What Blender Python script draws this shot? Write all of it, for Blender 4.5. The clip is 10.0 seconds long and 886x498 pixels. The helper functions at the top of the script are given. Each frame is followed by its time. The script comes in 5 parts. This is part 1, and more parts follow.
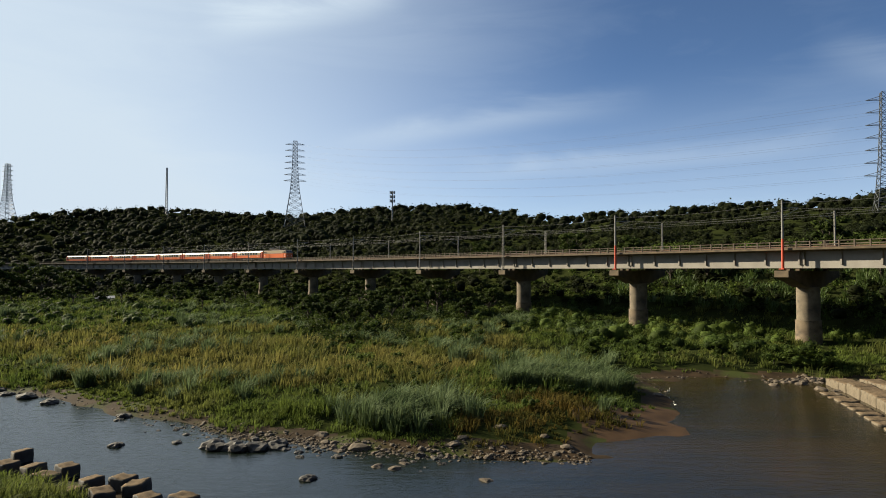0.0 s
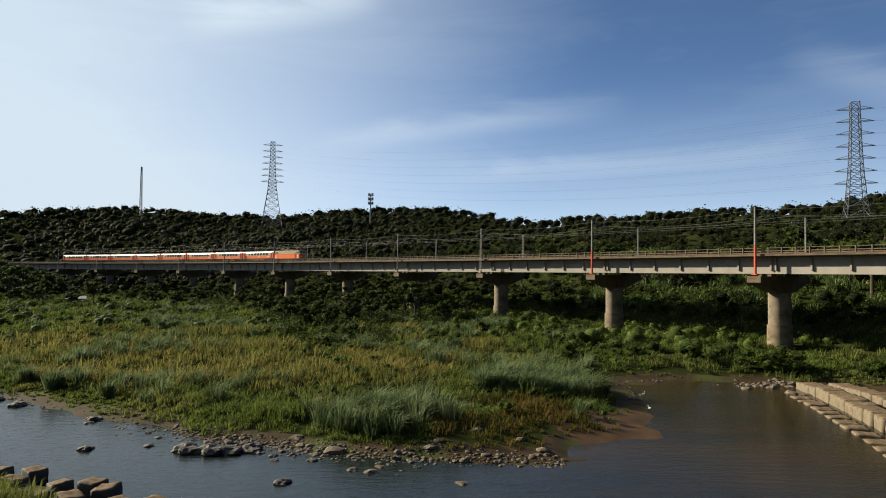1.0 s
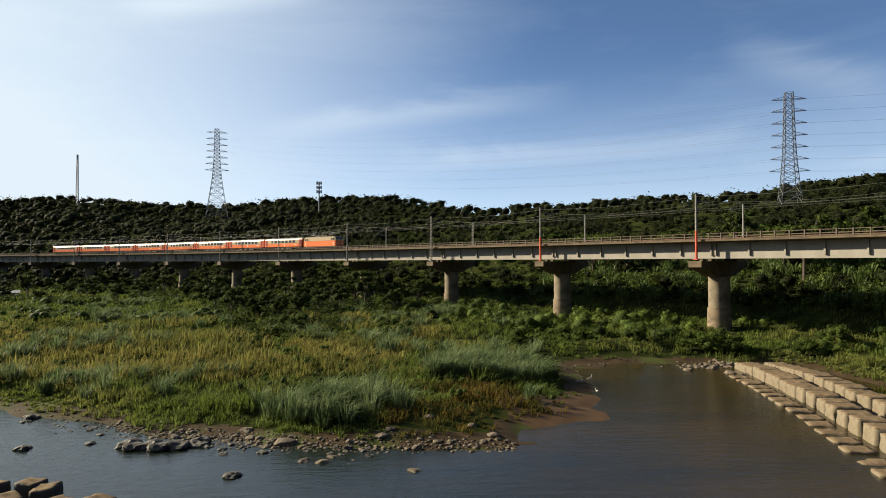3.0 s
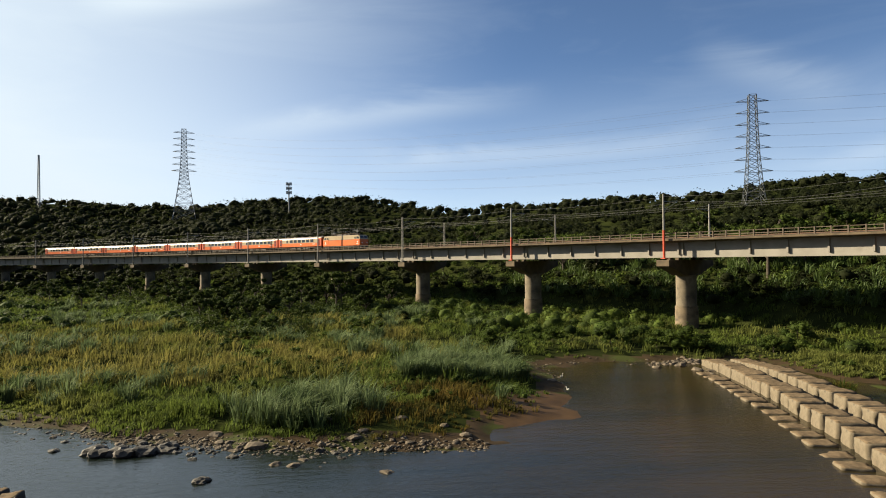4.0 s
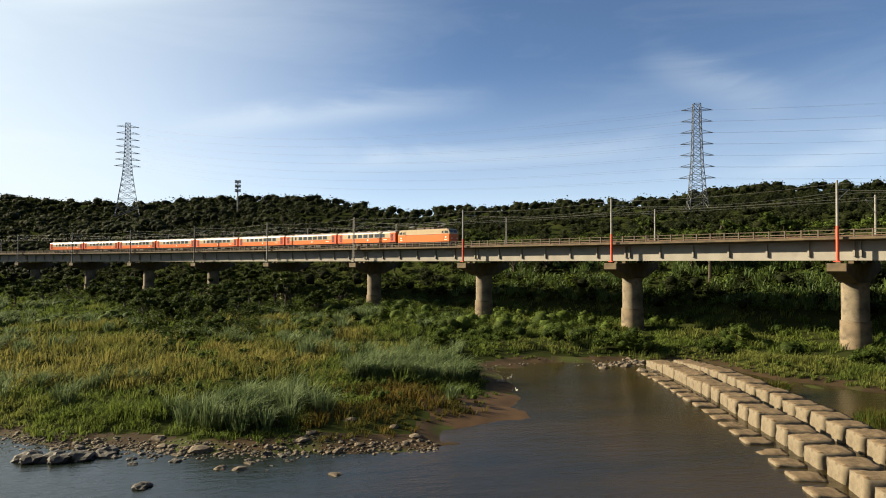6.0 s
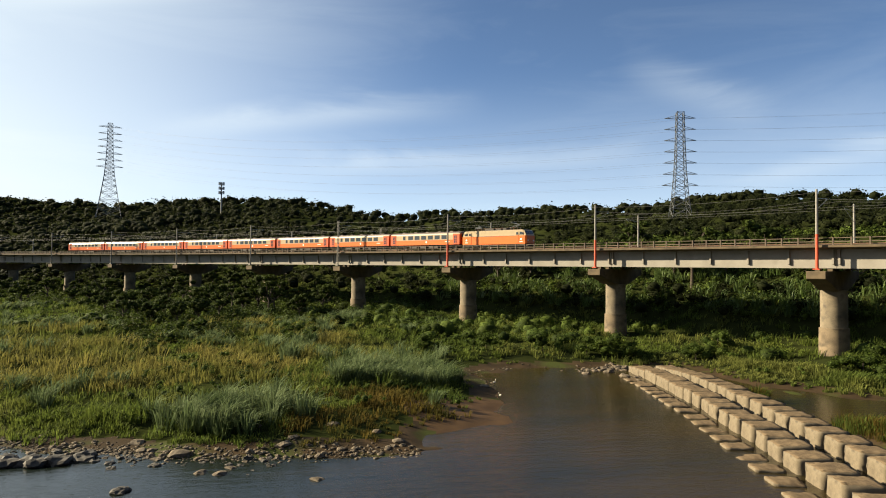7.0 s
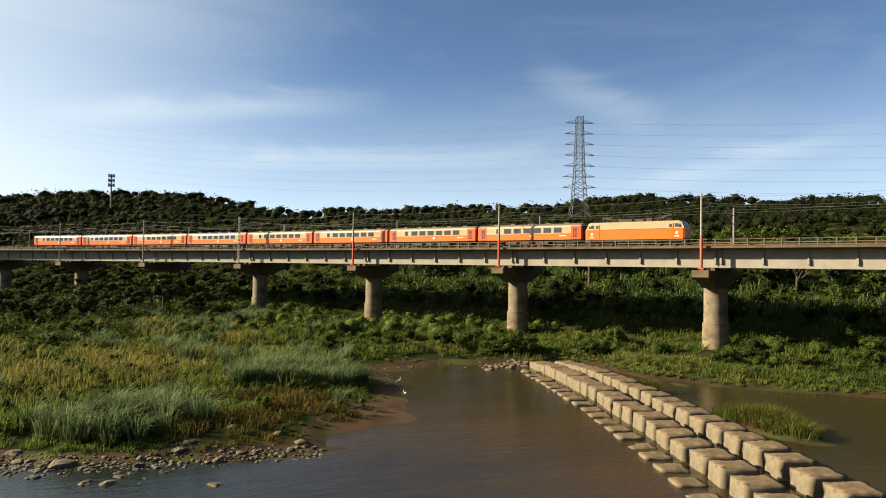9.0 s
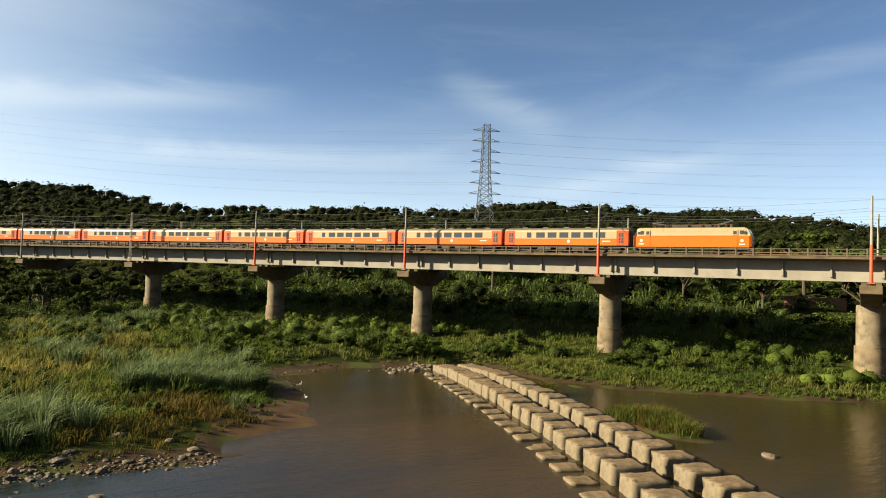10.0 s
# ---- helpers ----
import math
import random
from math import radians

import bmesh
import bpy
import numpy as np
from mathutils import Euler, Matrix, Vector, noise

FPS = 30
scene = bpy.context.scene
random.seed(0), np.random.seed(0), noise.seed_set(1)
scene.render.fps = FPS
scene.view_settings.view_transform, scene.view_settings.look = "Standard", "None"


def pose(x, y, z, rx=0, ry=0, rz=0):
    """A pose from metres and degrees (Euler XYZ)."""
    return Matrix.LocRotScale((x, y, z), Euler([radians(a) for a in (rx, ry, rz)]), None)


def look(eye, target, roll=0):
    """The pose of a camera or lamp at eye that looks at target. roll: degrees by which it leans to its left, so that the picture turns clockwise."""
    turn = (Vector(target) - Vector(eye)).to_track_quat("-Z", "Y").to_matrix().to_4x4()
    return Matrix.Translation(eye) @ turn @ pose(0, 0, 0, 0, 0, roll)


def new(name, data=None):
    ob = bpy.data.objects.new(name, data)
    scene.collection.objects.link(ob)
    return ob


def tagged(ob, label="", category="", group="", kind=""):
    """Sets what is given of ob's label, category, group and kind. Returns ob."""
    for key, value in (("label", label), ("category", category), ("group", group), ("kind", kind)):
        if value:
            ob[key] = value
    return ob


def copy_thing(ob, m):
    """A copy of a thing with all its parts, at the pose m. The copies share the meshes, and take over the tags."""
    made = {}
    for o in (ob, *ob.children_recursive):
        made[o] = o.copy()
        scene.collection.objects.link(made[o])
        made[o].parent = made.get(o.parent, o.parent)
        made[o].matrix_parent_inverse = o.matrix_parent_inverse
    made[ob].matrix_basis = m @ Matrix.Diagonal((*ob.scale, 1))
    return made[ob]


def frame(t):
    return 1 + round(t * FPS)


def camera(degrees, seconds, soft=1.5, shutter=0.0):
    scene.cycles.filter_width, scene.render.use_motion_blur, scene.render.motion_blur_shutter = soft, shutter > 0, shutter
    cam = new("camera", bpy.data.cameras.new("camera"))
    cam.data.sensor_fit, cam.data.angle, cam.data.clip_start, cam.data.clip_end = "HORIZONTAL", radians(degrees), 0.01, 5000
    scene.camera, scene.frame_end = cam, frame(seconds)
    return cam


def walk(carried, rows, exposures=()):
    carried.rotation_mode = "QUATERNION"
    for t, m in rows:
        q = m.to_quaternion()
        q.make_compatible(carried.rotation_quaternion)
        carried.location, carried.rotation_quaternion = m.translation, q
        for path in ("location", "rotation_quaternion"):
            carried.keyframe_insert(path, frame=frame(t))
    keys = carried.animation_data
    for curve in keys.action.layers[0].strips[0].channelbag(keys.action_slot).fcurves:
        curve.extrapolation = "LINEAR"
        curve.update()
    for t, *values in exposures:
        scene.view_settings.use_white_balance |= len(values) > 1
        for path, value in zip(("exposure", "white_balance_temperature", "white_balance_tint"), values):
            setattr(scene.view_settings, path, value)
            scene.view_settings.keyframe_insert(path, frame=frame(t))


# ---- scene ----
# ---------------------------------------------------------------- camera
EYE = 13.2
cam = camera(67.8, 10.0, soft=1.0)
TURNS = [  # seconds, yaw, pitch, roll
    (0.0, 0.0, 1.78, 0.0), (0.5, -0.99, 1.92, -0.21), (1.0, -1.93, 2.04, -0.47), (1.5, -2.89, 1.67, -0.28),
    (2.0, -3.85, 1.53, -0.31), (2.5, -5.11, 1.05, -0.12), (4.0, -8.72, 1.06, 0.58), (4.5, -10.34, 0.97, 0.41),
    (5.0, -11.35, 1.09, 0.11), (5.5, -12.41, 1.01, 0.08), (7.0, -14.27, 1.53, -0.49), (7.5, -16.29, 1.33, -0.63),
    (8.0, -17.85, 1.33, -0.68), (8.5, -19.86, 1.66, -0.80), (9.0, -22.44, 1.46, -0.71), (9.5, -25.44, 1.63, -1.00),
    (10.0, -30.62, 1.91, -1.75),
]
walk(cam, [(t, pose(0, 0, EYE, 90 + p, r, y)) for t, y, p, r in TURNS],
     ((0.0, 1.24, 6000, 6), (2.5, 1.42, 6150, 6), (4.5, 1.54, 6350, 6), (7.5, 1.66, 6550, 5), (9.0, 1.69, 6650, 4), (10.0, 1.74, 6750, 3)))

# ---------------------------------------------------------------- sky and sun
SUN_AZ, SUN_EL = -63.0, 25.0          # degrees clockwise from +y, and above the horizon
sun_to = Vector((math.sin(radians(SUN_AZ)) * math.cos(radians(SUN_EL)), math.cos(radians(SUN_AZ)) * math.cos(radians(SUN_EL)), math.sin(radians(SUN_EL))))
sun = new("sun", bpy.data.lights.new("sun", "SUN"))
sun.data.energy, sun.data.angle, sun.data.color = 5.0, radians(0.6), (1.0, 0.83, 0.58)
sun.matrix_world = look(sun_to * 100, (0, 0, 0))
world = bpy.data.worlds.new("sky")
scene.world = world
world.use_nodes = True
wn, wl = world.node_tree.nodes, world.node_tree.links
wn.clear()
sky = wn.new("ShaderNodeTexSky")
sky.sky_type, sky.sun_disc = "NISHITA", False
sky.sun_elevation, sky.sun_rotation = radians(SUN_EL), radians(SUN_AZ)
sky.altitude, sky.air_density, sky.dust_density, sky.ozone_density = 50, 0.54, 0.05, 1.9
wbg, wout = wn.new("ShaderNodeBackground"), wn.new("ShaderNodeOutputWorld")
wbg.inputs["Strength"].default_value = 0.05
STREAKS = [  # pole of the streak's great circle, its middle, reach in degrees, half width, density
    ((0.137, 0.215, -0.967), (0.061, 0.973, 0.225), 15, 0.034, 0.36), ((0.086, 0.143, -0.986), (0.277, 0.947, 0.162), 17, 0.028, 0.3),
    ((-0.199, 0.418, -0.886), (0.561, 0.79, 0.247), 7, 0.045, 0.2), ((0.242, -0.046, -0.969), (0.712, 0.687, 0.145), 11, 0.024, 0.2),
    ((0.307, 0.023, -0.951), (0.85, 0.443, 0.285), 8, 0.03, 0.22), ((0.138, 0.393, -0.909), (-0.192, 0.911, 0.365), 9, 0.040, 0.42)]
# thin cirrus: a few long soft streaks and wisps, broken up by noise
def world_node(kind, **values):
    nd = wn.new(kind)
    for k, v in values.items():
        if k == "op":
            nd.operation = v
        elif k == "clamp":
            nd.use_clamp = v
        else:
            nd.inputs[int(k[1:])].default_value = v
    return nd


wtc, wmap, wnoise, wmix = (wn.new(k) for k in ("ShaderNodeTexCoord", "ShaderNodeMapping", "ShaderNodeTexNoise", "ShaderNodeMix"))
wmap.inputs["Rotation"].default_value = (0.10, -0.06, 0.3)
wmap.inputs["Scale"].default_value = (1.6, 1.6, 8.0)
wnoise.inputs["Scale"].default_value, wnoise.inputs["Detail"].default_value, wnoise.inputs["Roughness"].default_value = 1.8, 7, 0.6
wnoise.inputs["Distortion"].default_value = 0.7
wl.new(wtc.outputs["Generated"], wmap.inputs["Vector"])
wl.new(wmap.outputs["Vector"], wnoise.inputs["Vector"])
total = world_node("ShaderNodeMapRange", i1=0.45, i2=0.9, i3=0.0, i4=0.12)
wl.new(wnoise.outputs["Fac"], total.inputs[0])
cover = total.outputs[0]
# milky haze low over the hills
low, haze, veil = wn.new("ShaderNodeSeparateXYZ"), world_node("ShaderNodeMapRange", i1=0.3, i2=0.0, i3=0.0, i4=0.5), world_node("ShaderNodeMath", op="ADD", clamp=True)
haze.interpolation_type = "SMOOTHSTEP"
wl.new(wtc.outputs["Generated"], low.inputs[0])
wl.new(low.outputs["Z"], haze.inputs[0])
wl.new(cover, veil.inputs[0])
wl.new(haze.outputs[0], veil.inputs[1])
cover = veil.outputs[0]
# and a pale glow in the air round the sun
toward, glow, pale = world_node("ShaderNodeVectorMath", op="DOT_PRODUCT", i1=tuple(sun_to)), world_node("ShaderNodeMapRange", i1=0.28, i2=1.0, i3=0.0, i4=1.0), world_node("ShaderNodeMath", op="ADD", clamp=True)
glow.interpolation_type = "SMOOTHSTEP"
wl.new(wtc.outputs["Generated"], toward.inputs[0])
wl.new(toward.outputs["Value"], glow.inputs[0])
wl.new(cover, pale.inputs[0])
wl.new(glow.outputs[0], pale.inputs[1])
cover = pale.outputs[0]
for normal, middle, reach, thick, dense in STREAKS:
    across = world_node("ShaderNodeVectorMath", op="DOT_PRODUCT", i1=normal)
    along = world_node("ShaderNodeVectorMath", op="DOT_PRODUCT", i1=middle)
    warp = world_node("ShaderNodeMath", op="MULTIPLY_ADD", i1=0.05, i2=-0.025)
    wl.new(wtc.outputs["Generated"], across.inputs[0])
    wl.new(wtc.outputs["Generated"], along.inputs[0])
    wl.new(wnoise.outputs["Fac"], warp.inputs[0])
    shift = world_node("ShaderNodeMath", op="ADD")
    wl.new(across.outputs["Value"], shift.inputs[0])
    wl.new(warp.outputs[0], shift.inputs[1])
    size = world_node("ShaderNodeMath", op="ABSOLUTE")
    wl.new(shift.outputs[0], size.inputs[0])
    band = world_node("ShaderNodeMapRange", i1=thick, i2=0.0, i3=0.0, i4=dense)
    ends = world_node("ShaderNodeMapRange", i1=math.cos(radians(reach)), i2=1.0, i3=0.0, i4=1.0)
    band.interpolation_type = ends.interpolation_type = "SMOOTHSTEP"
    wl.new(size.outputs[0], band.inputs[0])
    wl.new(along.outputs["Value"], ends.inputs[0])
    one = world_node("ShaderNodeMath", op="MULTIPLY")
    wl.new(band.outputs[0], one.inputs[0])
    wl.new(ends.outputs[0], one.inputs[1])
    grain = world_node("ShaderNodeMath", op="MULTIPLY")
    soft = world_node("ShaderNodeMapRange", i1=0.3, i2=0.65, i3=0.35, i4=1.0)
    wl.new(wnoise.outputs["Fac"], soft.inputs[0])
    wl.new(one.outputs[0], grain.inputs[0])
    wl.new(soft.outputs[0], grain.inputs[1])
    more = world_node("ShaderNodeMath", op="ADD", clamp=True)
    wl.new(cover, more.inputs[0])
    wl.new(grain.outputs[0], more.inputs[1])
    cover = more.outputs[0]
wmix.data_type = "RGBA"
wmix.inputs["B"].default_value = (5.9, 6.4, 6.9, 1)
wl.new(cover, wmix.inputs["Factor"])
wl.new(sky.outputs["Color"], wmix.inputs["A"])
wl.new(wmix.outputs["Result"], wbg.inputs["Color"])
wl.new(wbg.outputs["Background"], wout.inputs["Surface"])


# ---------------------------------------------------------------- materials
def material(name, color, color2=None, rough=0.8, scale=3.0, fine=40.0, bump=0.1, metal=0.0, island=0.0, spot=None, spot_scale=0.8, spot_at=(0.55, 0.7), spec=0.5, through_light=0.0):
    """A surface in two tones with grain, stains (spot), relief, and a shade that varies by piece (island)."""
    m = bpy.data.materials.new(name)
    m.use_nodes = True
    n, l = m.node_tree.nodes, m.node_tree.links
    b = n["Principled BSDF"]
    b.inputs["Roughness"].default_value, b.inputs["Metallic"].default_value = rough, metal
    b.inputs["Specular IOR Level"].default_value = spec
    tc = n.new("ShaderNodeTexCoord")
    big, small = n.new("ShaderNodeTexNoise"), n.new("ShaderNodeTexNoise")
    for t, s in ((big, scale), (small, fine)):
        t.inputs["Scale"].default_value, t.inputs["Detail"].default_value = s, 5
        l.new(tc.outputs["Object"], t.inputs["Vector"])
    both = n.new("ShaderNodeMath")
    both.operation = "MULTIPLY_ADD"
    both.inputs[1].default_value, both.inputs[2].default_value = 0.35, -0.17
    l.new(small.outputs["Fac"], both.inputs[0])
    fac = n.new("ShaderNodeMath")
    fac.use_clamp = True
    l.new(big.outputs["Fac"], fac.inputs[0])
    l.new(both.outputs[0], fac.inputs[1])
    ramp = n.new("ShaderNodeValToRGB")
    c2 = color2 or tuple(c * 0.72 for c in color)
    ramp.color_ramp.elements[0].position, ramp.color_ramp.elements[1].position = 0.32, 0.68
    ramp.color_ramp.elements[0].color, ramp.color_ramp.elements[1].color = (*c2, 1), (*color, 1)
    l.new(fac.outputs[0], ramp.inputs["Fac"])
    out = ramp.outputs["Color"]
    if spot:
        sn, sr, sm = n.new("ShaderNodeTexNoise"), n.new("ShaderNodeValToRGB"), n.new("ShaderNodeMix")
        sn.inputs["Scale"].default_value, sn.inputs["Detail"].default_value = spot_scale, 6
        l.new(tc.outputs["Object"], sn.inputs["Vector"])
        sr.color_ramp.elements[0].position, sr.color_ramp.elements[1].position = spot_at
        l.new(sn.outputs["Fac"], sr.inputs["Fac"])
        sm.data_type = "RGBA"
        sm.inputs["B"].default_value = (*spot, 1)
        l.new(sr.outputs["Color"], sm.inputs["Factor"])
        l.new(out, sm.inputs["A"])
        out = sm.outputs["Result"]
    if island:
        g, h, mp = n.new("ShaderNodeNewGeometry"), n.new("ShaderNodeHueSaturation"), n.new("ShaderNodeMapRange")
        mp.inputs["To Min"].default_value, mp.inputs["To Max"].default_value = 1 - island, 1 + island
        l.new(g.outputs["Random Per Island"], mp.inputs["Value"])
        l.new(mp.outputs["Result"], h.inputs["Value"])
        l.new(out, h.inputs["Color"])
        out = h.outputs["Color"]
    l.new(out, b.inputs["Base Color"])
    if bump:
        bp = n.new("ShaderNodeBump")
        bp.inputs["Strength"].default_value, bp.inputs["Distance"].default_value = min(1.0, bump * 4), 0.02
        l.new(small.outputs["Fac"], bp.inputs["Height"])
        l.new(bp.outputs["Normal"], b.inputs["Normal"])
    if through_light:
        tr, mx = n.new("ShaderNodeBsdfTranslucent"), n.new("ShaderNodeMixShader")
        l.new(out, tr.inputs["Color"])
        mx.inputs["Fac"].default_value = through_light
        l.new(b.outputs["BSDF"], mx.inputs[1])
        l.new(tr.outputs["BSDF"], mx.inputs[2])
        l.new(mx.outputs["Shader"], n["Material Output"].inputs["Surface"])
    return m


M_CONC = material("weathered_concrete", (0.189, 0.153, 0.1035), (0.09, 0.072, 0.0495), 0.9, 0.6, 14, 0.1, spot=(0.072, 0.0594, 0.045), spot_scale=0.8, spot_at=(0.5, 0.66))
M_GIRDER = material("girder_concrete", (0.2492, 0.2299, 0.1995), (0.1995, 0.1828, 0.1579), 0.85, 0.5, 10, 0.06, spot=(0.1661, 0.1495, 0.1274), spot_scale=0.35, spot_at=(0.6, 0.8))
M_DARKCONC = material("dark_concrete", (0.115, 0.082, 0.046), (0.05, 0.037, 0.022), 0.9, 0.7, 12, 0.1)
M_RUST = material("rusty_steel", (0.16, 0.08, 0.048), (0.08, 0.048, 0.032), 0.8, 2, 30, 0.08, metal=0.2)
M_BALLAST = material("dark_ballast", (0.04, 0.034, 0.028), (0.022, 0.019, 0.016), 0.95, 3, 30, 0.2, spec=0.1)
M_RAILING = material("railing_concrete", (0.1267, 0.09504, 0.06912), (0.06912, 0.04896, 0.03456), 0.85, 1.2, 20, 0.06)
M_POLE = material("galvanised_pole", (0.2112, 0.2016, 0.1824), (0.1584, 0.1488, 0.1344), 0.6, 2, 30, 0.03)
M_REDPOLE = material("red_paint", (0.496, 0.06, 0.016), (0.384, 0.044, 0.016), 0.55, 2, 30, 0.03)
M_STEEL = material("tower_steel", (0.132, 0.138, 0.144), (0.09, 0.096, 0.102), 0.55, 2, 20, 0.0, metal=0.3)
M_WIRE = material("wire", (0.10, 0.10, 0.10), None, 0.6, 2, 20, 0.0)
M_BLOCK = material("river_block_concrete", (0.1607, 0.1292, 0.08611), (0.09476, 0.07463, 0.0488), 0.92, 1.6, 22, 0.3, spot=(0.05167, 0.04019, 0.02583), spot_scale=1.5, spot_at=(0.52, 0.72))
M_BLOCKTOP = material("toned_block_top", (0.179, 0.1316, 0.08213), (0.08951, 0.06529, 0.04212), 0.95, 2.2, 26, 0.5, spot=(0.05265, 0.04001, 0.02527), spot_scale=2.0, spot_at=(0.55, 0.7), spec=0.05)
M_FOOTING = material("stained_footing", (0.18, 0.135, 0.085), (0.08, 0.06, 0.038), 0.9, 0.7, 12, 0.15, spot=(0.05, 0.04, 0.028), spot_scale=0.6)
M_ROCK = material("river_rock", (0.1054, 0.085, 0.0612), (0.0442, 0.03536, 0.0272), 0.85, 1.5, 18, 0.2, island=0.45, spec=0.15)
M_DARKROCK = material("dark_rock", (0.0442, 0.0364, 0.0286), (0.0208, 0.01768, 0.01456), 0.8, 1.5, 18, 0.2)
M_GROUND = material("river_soil", (0.048, 0.032, 0.0176), (0.024, 0.0176, 0.0104), 0.75, 0.5, 7, 0.3, spot=(0.04, 0.048, 0.0128), spot_scale=0.2, spot_at=(0.5, 0.62), spec=0.05)
M_FLOOR = material("forest_floor", (0.030, 0.036, 0.011), (0.016, 0.02, 0.007), 0.95, 0.1, 2, 0.1, spec=0.0)
M_SAND = material("wet_sand", (0.07125, 0.042, 0.0195), (0.045, 0.027, 0.0135), 0.6, 0.6, 12, 0.08, spec=0.1)
M_GRASS = material("green_grass", (0.112, 0.142, 0.028), (0.036, 0.060, 0.014), 0.75, 0.05, 1.5, 0, island=0.4, through_light=0.42, spot=(0.118, 0.13, 0.034), spot_scale=0.06, spot_at=(0.5, 0.6), spec=0.05)
M_DRYGRASS = material("dry_grass", (0.1736, 0.1534, 0.0448), (0.07392, 0.0896, 0.02016), 0.8, 0.08, 1.5, 0, island=0.4, through_light=0.42, spec=0.05)
M_REED = material("silver_reed", (0.15, 0.19, 0.09), (0.05, 0.078, 0.028), 0.7, 0.3, 2, 0, island=0.3, through_light=0.3, spec=0.05)
M_SHRUB = material("shrub_leaves", (0.0762, 0.1058, 0.01788), (0.02644, 0.0451, 0.008165), 0.75, 0.12, 1.5, 0, island=0.45, through_light=0.4, spec=0.12)
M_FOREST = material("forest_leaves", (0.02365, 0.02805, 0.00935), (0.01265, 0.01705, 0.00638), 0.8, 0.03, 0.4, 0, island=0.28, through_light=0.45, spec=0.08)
M_WEED = material("brown_weeds", (0.104, 0.072, 0.0176), (0.048, 0.052, 0.012), 0.8, 0.25, 2, 0, island=0.4, through_light=0.42, spec=0.05)
M_TREE = material("tree_leaves", (0.05083, 0.06851, 0.01216), (0.01989, 0.03204, 0.00663), 0.75, 0.25, 1.5, 0, island=0.4, through_light=0.3, spec=0.08)
M_BANANA = material("broad_leaves", (0.0816, 0.12, 0.0288), (0.0432, 0.072, 0.01728), 0.6, 0.3, 2, 0, island=0.3, through_light=0.3, spec=0.35)
M_BANK = material("bank_leaves", (0.0918, 0.1239, 0.02203), (0.03213, 0.05324, 0.01102), 0.75, 0.2, 1.5, 0, island=0.45, through_light=0.35, spec=0.1)
M_BARK = material("bark", (0.064, 0.048, 0.034), (0.036, 0.028, 0.02), 0.9, 3, 25, 0.2)
M_ORANGE = material("orange_paint", (0.60, 0.115, 0.003), (0.55, 0.10, 0.0025), 0.38, 0.5, 8, 0.0)
M_CREAM = material("cream_paint", (0.372, 0.2853, 0.1731), (0.3463, 0.2629, 0.1539), 0.38, 0.5, 8, 0.0)
M_REDORANGE = material("red_orange_paint", (0.48, 0.068, 0.006), (0.42, 0.056, 0.005), 0.42, 0.5, 8, 0.0)
M_ROOF = material("train_roof", (0.1232, 0.0896, 0.0672), (0.084, 0.0616, 0.0476), 0.6, 0.8, 10, 0.03)
M_UNDER = material("underframe_black", (0.03, 0.028, 0.026), (0.05, 0.04, 0.034), 0.8, 1, 15, 0.05)
M_GLASS = material("dark_glass", (0.035, 0.045, 0.05), (0.03, 0.035, 0.04), 0.08, 1, 5, 0.0, spec=0.8)
M_WHITE = material("white_enamel", (0.8, 0.76, 0.68), None, 0.5, 1, 10, 0.0)
M_TIN = material("tin_roof", (0.496, 0.48, 0.448), (0.36, 0.344, 0.32), 0.5, 0.6, 6, 0.05)


